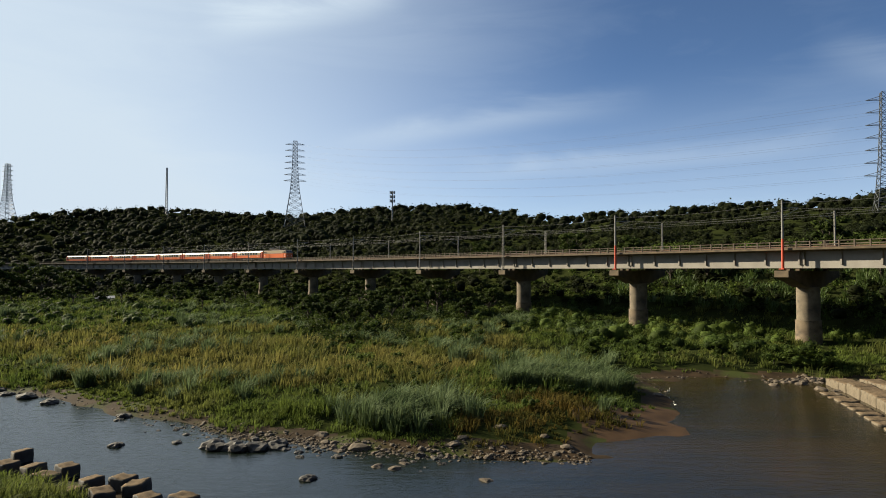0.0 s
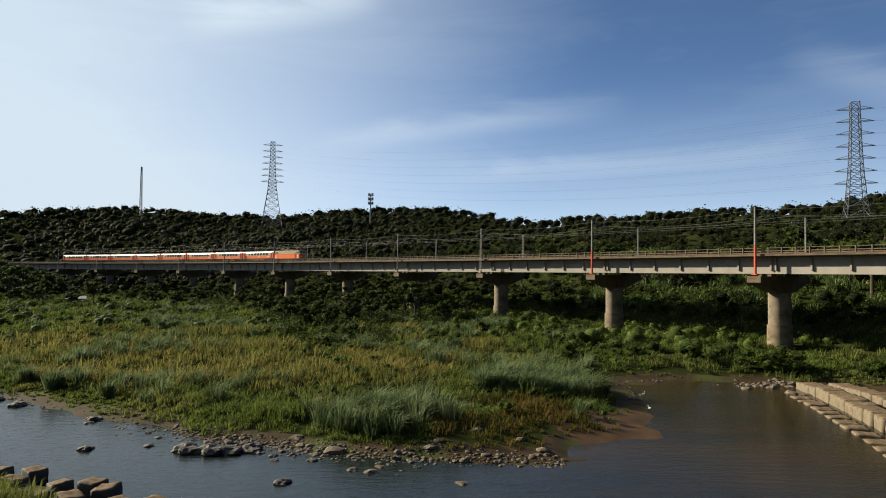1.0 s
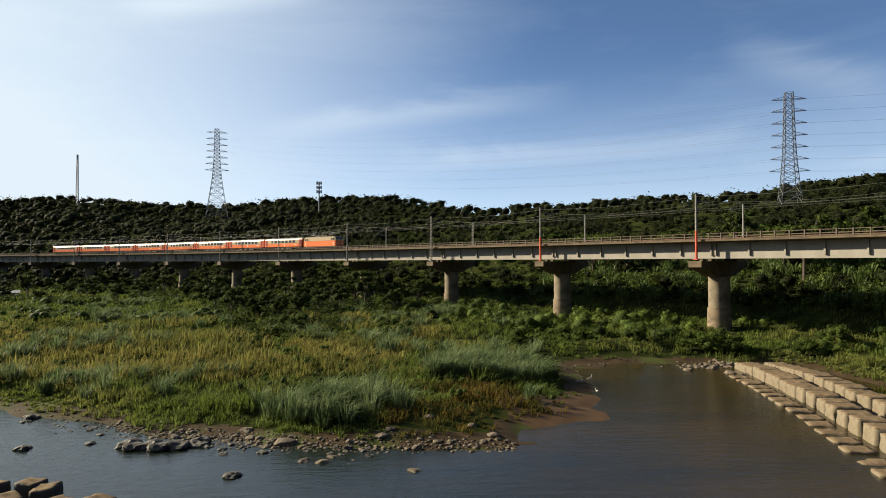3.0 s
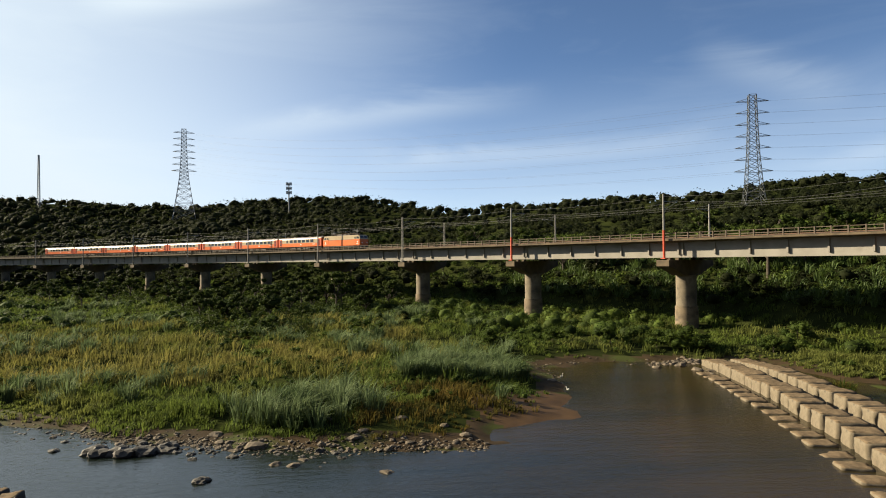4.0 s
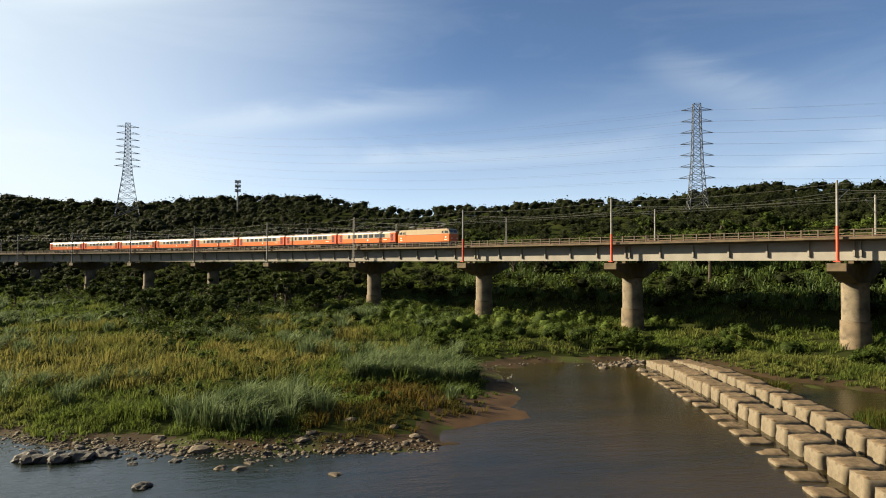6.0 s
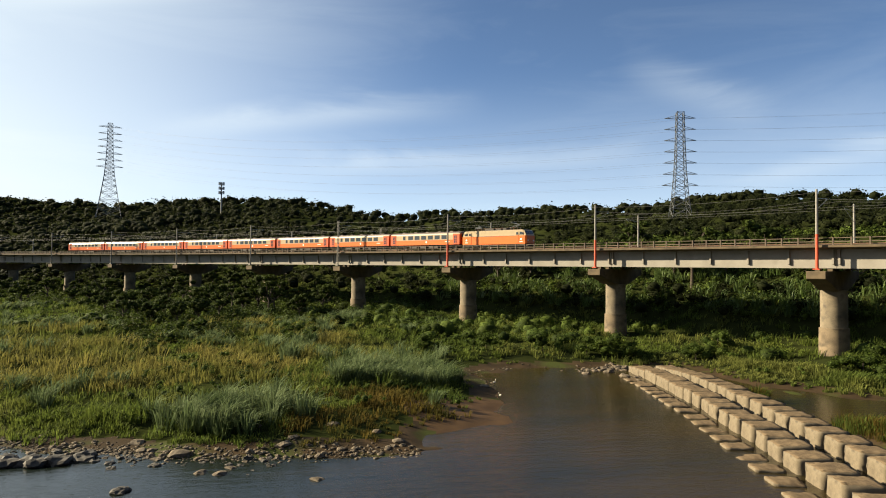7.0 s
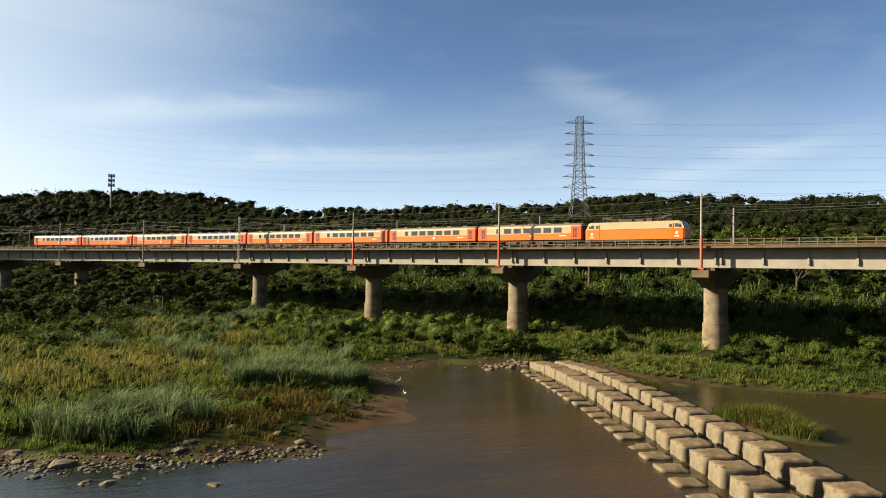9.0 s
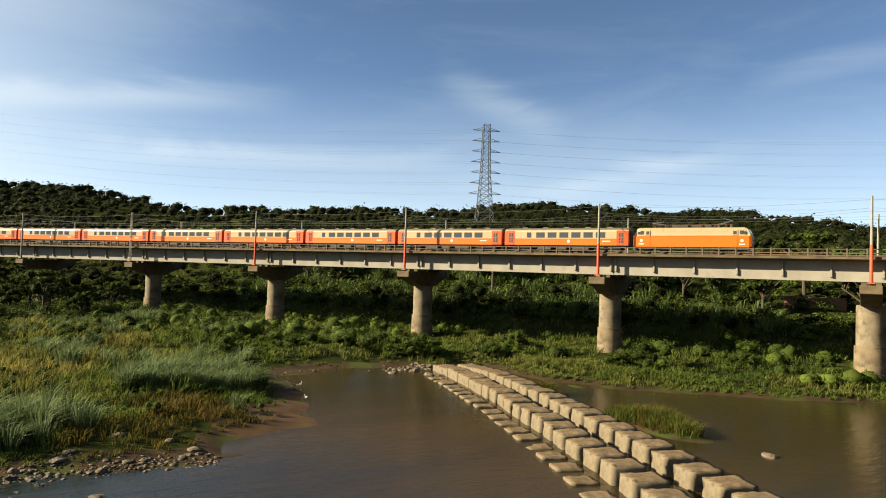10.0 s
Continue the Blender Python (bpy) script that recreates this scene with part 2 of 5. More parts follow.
def water_material():
    m = bpy.data.materials.new("river_water")
    m.use_nodes = True
    n, l = m.node_tree.nodes, m.node_tree.links
    b = n["Principled BSDF"]
    b.inputs["Roughness"].default_value = 0.11
    b.inputs["IOR"].default_value = 1.33
    b.inputs["Specular IOR Level"].default_value = 0.4
    tc, mp = n.new("ShaderNodeTexCoord"), n.new("ShaderNodeMapping")
    mp.inputs["Rotation"].default_value = (0, 0, radians(25))
    mp.inputs["Scale"].default_value = (0.5, 1.6, 1)
    l.new(tc.outputs["Object"], mp.inputs["Vector"])
    w1, w2, mud, ramp = n.new("ShaderNodeTexNoise"), n.new("ShaderNodeTexNoise"), n.new("ShaderNodeTexNoise"), n.new("ShaderNodeValToRGB")
    for t, s, d in ((w1, 0.9, 3), (w2, 5.0, 4), (mud, 0.05, 4)):
        t.inputs["Scale"].default_value, t.inputs["Detail"].default_value = s, d
        l.new(mp.outputs["Vector"], t.inputs["Vector"])
    ramp.color_ramp.elements[0].position, ramp.color_ramp.elements[1].position = 0.38, 0.62
    ramp.color_ramp.elements[0].color, ramp.color_ramp.elements[1].color = (0.007, 0.010, 0.0075, 1), (0.027, 0.0195, 0.0075, 1)
    sep, east, both = n.new("ShaderNodeSeparateXYZ"), n.new("ShaderNodeMapRange"), n.new("ShaderNodeMath")
    l.new(tc.outputs["Object"], sep.inputs[0])
    l.new(sep.outputs["X"], east.inputs[0])
    for k, v in ((1, -6.0), (2, 26.0), (3, -0.25), (4, 0.12)):
        east.inputs[k].default_value = v
    l.new(mud.outputs["Fac"], both.inputs[0])
    l.new(east.outputs[0], both.inputs[1])
    l.new(both.outputs[0], ramp.inputs["Fac"])
    l.new(ramp.outputs["Color"], b.inputs["Base Color"])
    add, bp = n.new("ShaderNodeMath"), n.new("ShaderNodeBump")
    add.operation = "MULTIPLY_ADD"
    add.inputs[1].default_value = 0.4
    l.new(w2.outputs["Fac"], add.inputs[0])
    l.new(w1.outputs["Fac"], add.inputs[2])
    bp.inputs["Strength"].default_value, bp.inputs["Distance"].default_value = 0.34, 0.14
    l.new(add.outputs[0], bp.inputs["Height"])
    l.new(bp.outputs["Normal"], b.inputs["Normal"])
    return m


M_WATER = water_material()


# ---------------------------------------------------------------- mesh helpers
def part(name, bm, mat, parent=None, label="", smooth=False):
    """Links a bmesh as one mesh object, under a thing or a part where one is given."""
    me = bpy.data.meshes.new(name)
    bm.to_mesh(me)
    bm.free()
    me.materials.append(mat)
    if smooth:
        me.polygons.foreach_set("use_smooth", [True] * len(me.polygons))
    ob = new(name, me)
    ob.parent = parent
    if label:
        ob["label"] = label
    return ob


def shared(name, me, parent, m):
    ob = new(name, me)
    ob.parent = parent
    ob.matrix_basis = m
    return ob


def array_mesh(name, verts, faces, mat, parent=None, smooth=False):
    """A mesh object from numpy arrays: faces all with the same number of corners."""
    verts, faces = np.asarray(verts, np.float32), np.asarray(faces, np.int32)
    me = bpy.data.meshes.new(name)
    me.vertices.add(len(verts))
    me.vertices.foreach_set("co", verts.ravel())
    c = faces.shape[1]
    me.loops.add(faces.size)
    me.loops.foreach_set("vertex_index", faces.ravel())
    me.polygons.add(len(faces))
    me.polygons.foreach_set("loop_start", np.arange(0, faces.size, c, dtype=np.int32))
    me.polygons.foreach_set("loop_total", np.full(len(faces), c, np.int32))
    if smooth:
        me.polygons.foreach_set("use_smooth", np.ones(len(faces), bool))
    me.update(calc_edges=True)
    me.materials.append(mat)
    ob = new(name, me)
    ob.parent = parent
    return ob


def box(bm, x0, x1, y0, y1, z0, z1, bevel=0.0):
    r = bmesh.ops.create_cube(bm, size=1)["verts"]
    for v in r:
        v.co = Vector((x0 + (v.co.x + 0.5) * (x1 - x0), y0 + (v.co.y + 0.5) * (y1 - y0), z0 + (v.co.z + 0.5) * (z1 - z0)))
    if bevel:
        edges = list({e for v in r for e in v.link_edges})
        bmesh.ops.bevel(bm, geom=edges, offset=bevel, segments=2, affect="EDGES")
    return bm


def rod(bm, a, b, r0, r1=None, n=8):
    """A tapered round bar from a to b."""
    a, b = Vector(a), Vector(b)
    d = b - a
    m = Matrix.Translation((a + b) / 2) @ d.to_track_quat("Z", "Y").to_matrix().to_4x4()
    bmesh.ops.create_cone(bm, cap_ends=True, segments=n, radius1=r0, radius2=r0 if r1 is None else r1, depth=d.length, matrix=m)
    return bm


def bars(bm, pairs, r):
    """Square bars, cheap, for lattice work."""
    for a, b in pairs:
        rod(bm, a, b, r, r, 4)
    return bm


# ---------------------------------------------------------------- the line of the viaduct
SPAN = 33.0
X3, Y3, TH3, CURV = 14.045, 153.546, -0.93005, -0.04615 / SPAN   # mast 3 of the row, its heading, the curve
Z_PB = EYE                    # top of the pier brackets, level with the eye


def line_at(s, off=0.0):
    """Place and heading at s metres along the near row of masts (mast 3 at 0), off metres behind it."""
    th = TH3 + CURV * s
    x = X3 + (math.sin(th) - math.sin(TH3)) / CURV
    y = Y3 - (math.cos(th) - math.cos(TH3)) / CURV
    return x - off * math.sin(th), y + off * math.cos(th), th


def on_line(s, off=0.0, z=0.0):
    x, y, th = line_at(s, off)
    return Matrix.Translation((x, y, z)) @ Matrix.Rotation(th, 4, "Z")


# ---------------------------------------------------------------- ground, river and hills
SHORE = [(-420, 190), (-160, 118), (-80, 86), (-48.2, 72.2), (-39.5, 67.8), (-28.9, 60.2), (-21.8, 56.5), (-17, 52.6), (-11.4, 51), (-7.5, 48.4),
         (0.6, 47), (10.3, 45.8), (12, 50.5), (17.6, 53.2), (21, 60), (23.3, 71), (23.6, 79), (30, 82), (45, 79.5), (52.5, 77), (52.9, 66),
         (57.8, 55.9), (64.5, 49.6), (71, 43.5), (80.5, 38.4), (130, 8), (420, -120)]
RIDGE = [(-180, 3.0), (-60, 3.4), (-34, 3.63), (-30.4, 4.03), (-26.6, 4.35), (-23, 4.75), (-18.3, 4.62), (-15.1, 4.46), (-12.3, 4.42), (-9, 4.71), (-7.1, 5.12),
         (-4.1, 5.2), (0.3, 5.6), (3.7, 5.25), (7.6, 4.73), (10.5, 4.15), (12.4, 4.28), (14.7, 4.55), (18.8, 4.66), (23.9, 4.81), (28, 4.9), (32, 5.25),
         (36.2, 5.78), (40.1, 5.99), (43.9, 5.79), (48.4, 5.43), (53.2, 5.65), (56.5, 5.17), (60.7, 4.61), (64.5, 4.15), (90, 3.5), (180, 3.0)]
CENTRE = Vector((X3 + math.sin(TH3) / abs(CURV) * 1.0, Y3 - math.cos(TH3) / abs(CURV), 0))   # of the viaduct's curve
RADIUS = 1 / abs(CURV)


def shore_distance(x, y):
    """Metres inland from the far shore (minus: out in the river), for arrays."""
    best, sign = np.full(x.shape, 1e9), np.ones(x.shape)
    for (ax, ay), (bx, by) in zip(SHORE, SHORE[1:]):
        dx, dy = bx - ax, by - ay
        u = np.clip(((x - ax) * dx + (y - ay) * dy) / (dx * dx + dy * dy), 0, 1)
        d = np.hypot(x - ax - u * dx, y - ay - u * dy)
        side = np.where((dx * (y - ay) - dy * (x - ax)) > 0, 1.0, -1.0)
        near = d < best - 1e-6
        best, sign = np.where(near, d, best), np.where(near, side, sign)
    return best * sign


def wobble(x, y, scale, seed=0.0):
    """Cheap smooth unevenness from a few crossed waves, about -1 to 1."""
    r = np.zeros(x.shape)
    for i, (a, k) in enumerate(((0.3, 1.0), (1.4, 1.7), (2.4, 2.3), (0.9, 3.1), (2.0, 4.3))):
        r += np.sin((x * math.cos(a) + y * math.sin(a)) * k / scale + seed + i * 2.1 + 1.3 * np.sin((y * math.cos(a) - x * math.sin(a)) * k * 0.6 / scale + i)) / (1 + 0.5 * i)
    return r / 2.2


def behind(x, y):
    """Metres behind the viaduct's row of masts (minus: on the river side)."""
    return np.hypot(x - CENTRE.x, y - CENTRE.y) - RADIUS


MOUNDS = [(-28, 33.5, 9, 7.0, 1.1), (46.2, 41, 2.0, 5.6, 0.75), (50.4, 47.5, 1.0, 2.0, 0.3), (53.8, 59.5, 1.2, 3.2, 0.27), (49, 17.5, 6, 4, 0.8), (17.5, 55.5, 3.4, 4.2, 0.33), (26, 80, 4, 3, 0.3), (8, 47, 6, 1.6, 0.26), (46.9, 56.6, 0.9, 1.2, 0.5), (52.9, 63.0, 1.1, 2.6, 0.3), (43, 79, 5, 1.6, 0.3)]


def height(x, y):
    """The ground's height."""
    x, y = np.asarray(x, float), np.asarray(y, float)
    d = shore_distance(x, y) + 0.7 * wobble(x, y, 2.2, 1.0)
    z = np.interp(d, [-12, -3, 0, 1.5, 6, 25, 60], [-1.6, -0.5, 0.0, 0.28, 0.8, 1.5, 2.2])
    z += np.clip(d / 10, 0, 1) * (0.45 * wobble(x, y, 8) + 0.2 * wobble(x, y, 2.8, 2))
    for mx, my, ax, ay, h in MOUNDS:
        z = np.maximum(z, h * 1.5 * np.exp(-(((x - mx) / ax) ** 2 + ((y - my) / ay) ** 2)) - 0.3 + 0.08 * wobble(x, y, 1.5, 4))
    az, r = np.degrees(np.arctan2(x, y)), np.hypot(x, y)
    b = behind(x, y)
    el = np.interp(az, *zip(*RIDGE))
    far = np.interp(az, [-180, -90, -34, 0, 20, 45, 65, 120, 180], [900, 800, 680, 500, 420, 340, 310, 400, 900])
    top = EYE + far * np.tan(np.radians(el)) - 2.2
    start = r - b
    u = np.clip(np.where(b > 0, b / np.maximum(far - start, 60), 0), 0, 2.5)
    foot = np.interp(az, [-40, -15, 0, 20, 60], [2.0, 4.0, 7.0, 12.0, 11.0])
    slope = np.where(u < 1, u ** 1.15, 1 - 0.35 * (u - 1)) * (top - 2 - foot) + foot * np.clip((b - 14) / 32, 0, 1)
    hill = (slope + (np.clip(u, 0, 1) * np.clip(1.25 - u, 0.15, 1)) * (6 * wobble(x, y, 45, 3) + 3 * wobble(x, y, 17, 5))) * (np.abs(az) < 120)
    z = np.where(b > 0, z + np.maximum(hill, 0), z)
    # the camera's own bank, under and behind it
    near = np.clip((14 - y + 0.15 * x) / 14, 0, 1) * np.clip((150 - np.abs(x)) / 60, 0, 1)
    z = np.maximum(z, np.where(near > 0, near * 3.0 - 1.4, -5))
    # unseen hills added behind the camera to close the valley and block sky light
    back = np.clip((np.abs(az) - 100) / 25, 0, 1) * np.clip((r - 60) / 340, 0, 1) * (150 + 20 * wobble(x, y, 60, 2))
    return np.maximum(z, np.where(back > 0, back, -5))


def ground():
    az = np.concatenate([np.arange(-180, -45, 5.0), np.arange(-45, 75, 0.4), np.arange(75, 180.1, 5.0)])
    r = np.concatenate([[0.001], np.geomspace(8, 180, 230), np.geomspace(184, 900, 110), np.geomspace(950, 4500, 14)])
    A, R = np.meshgrid(np.radians(az), r)
    X, Y = R * np.sin(A), R * np.cos(A)
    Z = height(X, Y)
    n, m = A.shape
    i = np.arange(n * m).reshape(n, m)
    f = np.stack([i[:-1, :-1], i[:-1, 1:], i[1:, 1:], i[1:, :-1]], -1).reshape(-1, 4)[:, ::-1]
    ob = array_mesh("ground", np.stack([X, Y, Z], -1).reshape(-1, 3), f, M_GROUND, smooth=True)
    ob.data.materials.append(M_FLOOR)
    mid = np.stack([X, Y], -1).reshape(-1, 2)[f].mean(1)
    ob.data.polygons.foreach_set("material_index", ((behind(mid[:, 0], mid[:, 1]) > 15) | (np.hypot(mid[:, 0], mid[:, 1]) > 300)).astype(np.int32))
    ob.data.materials.append(M_SAND)
    inland = shore_distance(mid[:, 0], mid[:, 1]) > 2.5
    sand = ((mid[:, 0] - 17.5) / 6.5) ** 2 + ((mid[:, 1] - 56) / 7.5) ** 2 < 1
    index = np.zeros(len(mid), np.int32)
    ob.data.polygons.foreach_get("material_index", index)
    ob.data.polygons.foreach_set("material_index", np.where(sand, 2, np.where(inland, 1, index)).astype(np.int32))
    tagged(ob, "brown river soil and gravel bank rising to wooded hills", "ground", kind="structure")
    x = np.array([-700, 700, 700, -700.0])
    ob = array_mesh("water", np.stack([x, np.array([-300, -300, 420, 420.0]), np.zeros(4)], -1), [[0, 1, 2, 3]], M_WATER)
    tagged(ob, "slow muddy river water with fine ripples", "river", kind="structure")


ground()

# ---------------------------------------------------------------- viaduct
K0, K1 = -15, 9            # first and last pier, mast 3 being pier 0 of the count
FACE, DECK0, DECK1 = 2.35, 0.48, 12.2     # near face of the girders, edges of the deck


def bent(name, prof, s0, s1, mat, parent, step=5.5, label=""):
    """A beam along the curve: prof is the closed section as (off, z)."""
    n = max(1, round((s1 - s0) / step))
    v, f, k = [], [], len(prof)
    for i in range(n + 1):
        s = s0 + (s1 - s0) * i / n
        for off, z in prof:
            x, y, _ = line_at(s, off)
            v.append((x, y, z))
    bm = bmesh.new()
    vs = [bm.verts.new(c) for c in v]
    for i in range(n):
        for j in range(k):
            a, b = i * k + j, i * k + (j + 1) % k
            bm.faces.new((vs[a], vs[b], vs[b + k], vs[a + k]))
    bm.faces.new(vs[:k][::-1])
    bm.faces.new(vs[-k:])
    bmesh.ops.recalc_face_normals(bm, faces=bm.faces)
    return part(name, bm, mat, parent, label)


def viaduct():
    top = tagged(new("railway_viaduct"), "long curved concrete railway viaduct on hammerhead piers over the river", "bridge")
    zb, hg, dk = Z_PB + 0.2, 2.5, Z_PB + 3.2      # underside of the girders, their height, top of the deck
    stiff = bmesh.new()
    box(stiff, -0.07, 0.07, -0.24, 0.1, zb + 0.6, zb + hg - 0.01)
    box(stiff, -0.15, 0.15, -0.3, 0.1, zb + 0.5, zb + 1.3, 0.03)
    rib = part("stiffener", stiff, M_GIRDER, top)
    rib_me = rib.data
    bpy.data.objects.remove(rib)
    for k in range(K0, K1):
        s0, s1 = k * SPAN + 1.6, (k + 1) * SPAN + 1.55
        g = bent("girder", [(FACE, zb), (FACE + 0.9, zb), (FACE + 0.9, zb + 0.5), (FACE + 7.5, zb + 0.5), (FACE + 7.5, zb), (FACE + 8.4, zb), (FACE + 8.4, zb + hg), (FACE, zb + hg)], s0, s1, M_GIRDER, top)
        for i in range(7):
            s = s0 + 0.35 + (s1 - s0 - 0.7) * i / 6
            shared("stiffener", rib_me, g, on_line(s, FACE, 0))
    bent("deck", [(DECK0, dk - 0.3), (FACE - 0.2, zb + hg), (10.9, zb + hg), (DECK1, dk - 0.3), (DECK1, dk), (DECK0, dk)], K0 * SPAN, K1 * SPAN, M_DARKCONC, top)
    bent("ballast", [(2.4, dk), (2.7, dk + 0.16), (10.4, dk + 0.16), (10.7, dk)], K0 * SPAN, K1 * SPAN, M_BALLAST, top, label="dark stone ballast")
    for off in (3.77, 4.83, 7.97, 9.03):
        bent("rail", [(off - 0.035, dk + 0.16), (off + 0.035, dk + 0.16), (off + 0.035, dk + 0.31), (off - 0.035, dk + 0.31)], K0 * SPAN, K1 * SPAN, M_RUST, top, label="brown steel rail")
    for off in (DECK0 + 0.12, DECK1 - 0.12):
        for z in (0.42, 0.9):
            bent("handrail", [(off - 0.04, dk + z - 0.04), (off + 0.04, dk + z - 0.04), (off + 0.04, dk + z + 0.04), (off - 0.04, dk + z + 0.04)], K0 * SPAN, K1 * SPAN, M_RAILING, top)
    bm = box(bmesh.new(), -0.09, 0.09, -0.11, 0.07, 0, 1.0, 0.015)
    post = part("railing_post", bm, M_RAILING, top)
    post_me = post.data
    bpy.data.objects.remove(post)
    s = -6.5 * SPAN
    while s < 5.5 * SPAN:
        shared("railing_post", post_me, top, on_line(s, DECK0 + 0.12, dk))
        s += 2.06
    # piers
    for k in range(K0, K1 + 1):
        x, y, th = line_at(k * SPAN, 6.5)
        base = float(height(x, y)) - 0.8
        p = new("pier")
        p.parent = top
        p.matrix_basis = on_line(k * SPAN, 6.5, 0)
        bm = bmesh.new()
        prof = [(-7.0, 12.2 + 0.95), (-7.0, 12.15), (-5.6, 11.75), (-2.4, 10.6), (2.4, 10.6), (5.6, 11.75), (7.0, 12.15), (7.0, 13.15)]
        a = [bm.verts.new((-1.15, u, w - 0.13)) for u, w in prof]
        b = [bm.verts.new((1.15, u, w - 0.13)) for u, w in prof]
        bm.faces.new(a)
        bm.faces.new(b[::-1])
        for i in range(len(prof)):
            j = (i + 1) % len(prof)
            bm.faces.new((a[i], a[j], b[j], b[i]))
        bmesh.ops.recalc_face_normals(bm, faces=bm.faces)
        bmesh.ops.bevel(bm, geom=bm.edges[:], offset=0.05, segments=1, affect="EDGES")
        # stained concrete; the shade under the deck is put into its dark colour
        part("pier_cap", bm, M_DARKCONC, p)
        for u in (-3.7, 3.8):
            for w in (-0.75, 0.75):
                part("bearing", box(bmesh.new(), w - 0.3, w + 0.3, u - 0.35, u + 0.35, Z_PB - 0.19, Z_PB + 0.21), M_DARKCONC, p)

        def oval(w, l, z0, z1, taper=1.0):
            bm = bmesh.new()
            rings = []
            for z, sc in ((z0, 1.0), (z1, taper)):
                ring = []
                for i in range(28):
                    t = 2 * math.pi * i / 28
                    ring.append(bm.verts.new((math.cos(t) * w * sc, math.sin(t) * w * sc + math.copysign(l - w, math.sin(t)) * (abs(math.sin(t)) > 1e-6), z)))
                rings.append(ring)
            for i in range(28):
                bm.faces.new((rings[0][i], rings[0][(i + 1) % 28], rings[1][(i + 1) % 28], rings[1][i]))
            for ring in rings:
                bm.faces.new([bm.verts.new(v.co) for v in ring])
            bmesh.ops.recalc_face_normals(bm, faces=bm.faces)
            return bm
        part("pier_column", oval(1.65, 1.66, base, 10.5), M_CONC, p, smooth=True)
        part("pier_footing", oval(1.88, 1.89, base, max(base + 2.0, 5.4), 0.97), M_FOOTING, p, "stained concrete jacket round the foot", True)
    return top


viaduct()


# ---------------------------------------------------------------- masts and wires
def mast(k, far, red, lattice):
    """One catenary mast on a pier's bracket, near side or far side."""
    top = tagged(new("catenary_mast"), ("grey railway mast with red painted lower half" if red else "lattice steel railway mast" if lattice else "slim grey concrete railway mast") + " on the viaduct",
                 "railway mast", "masts along the viaduct")
    h = 10.4 if not far else 9.4
    m = on_line(k * SPAN, 13.2 if far else -0.05, Z_PB)
    top.matrix_basis = m
    if lattice:
        bm = bmesh.new()
        for a in (-0.17, 0.17):
            for b in (-0.17, 0.17):
                rod(bm, (a, b, 0), (a * 0.7, b * 0.7, h), 0.05, 0.05, 4)
        n = 13
        for i in range(n):
            z0, z1 = h * i / n, h * (i + 1) / n
            for b in (-0.15, 0.15):
                rod(bm, (-0.16, b, z0), (0.16, b, z1), 0.03, 0.03, 4)
                rod(bm, (b, 0.16, z0), (b, -0.16, z1), 0.03, 0.03, 4)
        part("lattice_post", bm, M_POLE, top)
    else:
        split = 4.6 if red else 0.4
        part("lower_post", rod(bmesh.new(), (0, 0, 0), (0, 0, split), 0.21, 0.19, 10), M_REDPOLE if red else M_POLE, top, "red painted post" if red else "")
        part("post", rod(bmesh.new(), (0, 0, split), (0, 0, h), 0.18, 0.13, 10), M_POLE, top)
    part("base_plate", box(bmesh.new(), -0.42, 0.42, -0.42, 0.42, 0, 0.14, 0.02), M_REDPOLE if red else M_POLE, top)
    d = -1 if far else 1
    bm = bmesh.new()
    rod(bm, (0, 0, h - 1.2), (0, d * 4.2, h - 0.9), 0.045, 0.045, 6)
    rod(bm, (0, 0, h - 2.6), (0, d * 4.2, h - 1.0), 0.04, 0.04, 6)
    part("cantilever_arm", bm, M_STEEL, top)
    bm = bmesh.new()
    rod(bm, (0, 0, h - 0.25), (0, d * 0.9, h - 0.35), 0.035, 0.035, 6)
    part("top_bracket", bm, M_STEEL, top)
    return top


for k in range(-8, 8):
    mast(k, False, 1 <= k <= 5, k == 0)
    if k > -7:
        mast(k + 0.02, True, False, k in (0,))


def wire(name, pts, r, label, group=""):
    cu = bpy.data.curves.new(name, "CURVE")
    cu.dimensions, cu.bevel_depth, cu.bevel_resolution = "3D", r, 1
    sp = cu.splines.new("POLY")
    sp.points.add(len(pts) - 1)
    for p, c in zip(sp.points, pts):
        p.co = (*c, 1)
    cu.materials.append(M_WIRE)
    return tagged(new(name, cu), label, "wire", group)


def hung(a, b, sag, n=14):
    a, b = Vector(a), Vector(b)
    return [a.lerp(b, i / n) - Vector((0, 0, sag * 4 * (i / n) * (1 - i / n))) for i in range(n + 1)]


for off, zz, sag in ((0.6, 10.05, 0.5), (4.3, 9.4, 0.8), (4.3, 8.3, 0.05), (8.5, 9.4, 0.8), (8.5, 8.3, 0.05)):
    pts = []
    for k in range(-8, 7):
        for i in range(6):
            s = (k + i / 6) * SPAN
            x, y, _ = line_at(s, off)
            pts.append((x, y, Z_PB + zz - sag * 4 * (i / 6) * (1 - i / 6)))
    wire("overhead_wire", pts, 0.014, "thin dark overhead railway wire strung between masts", "overhead wires")


# ---------------------------------------------------------------- power towers
def polar(az, r, z=0.0):
    return Vector((r * math.sin(radians(az)), r * math.cos(radians(az)), z))


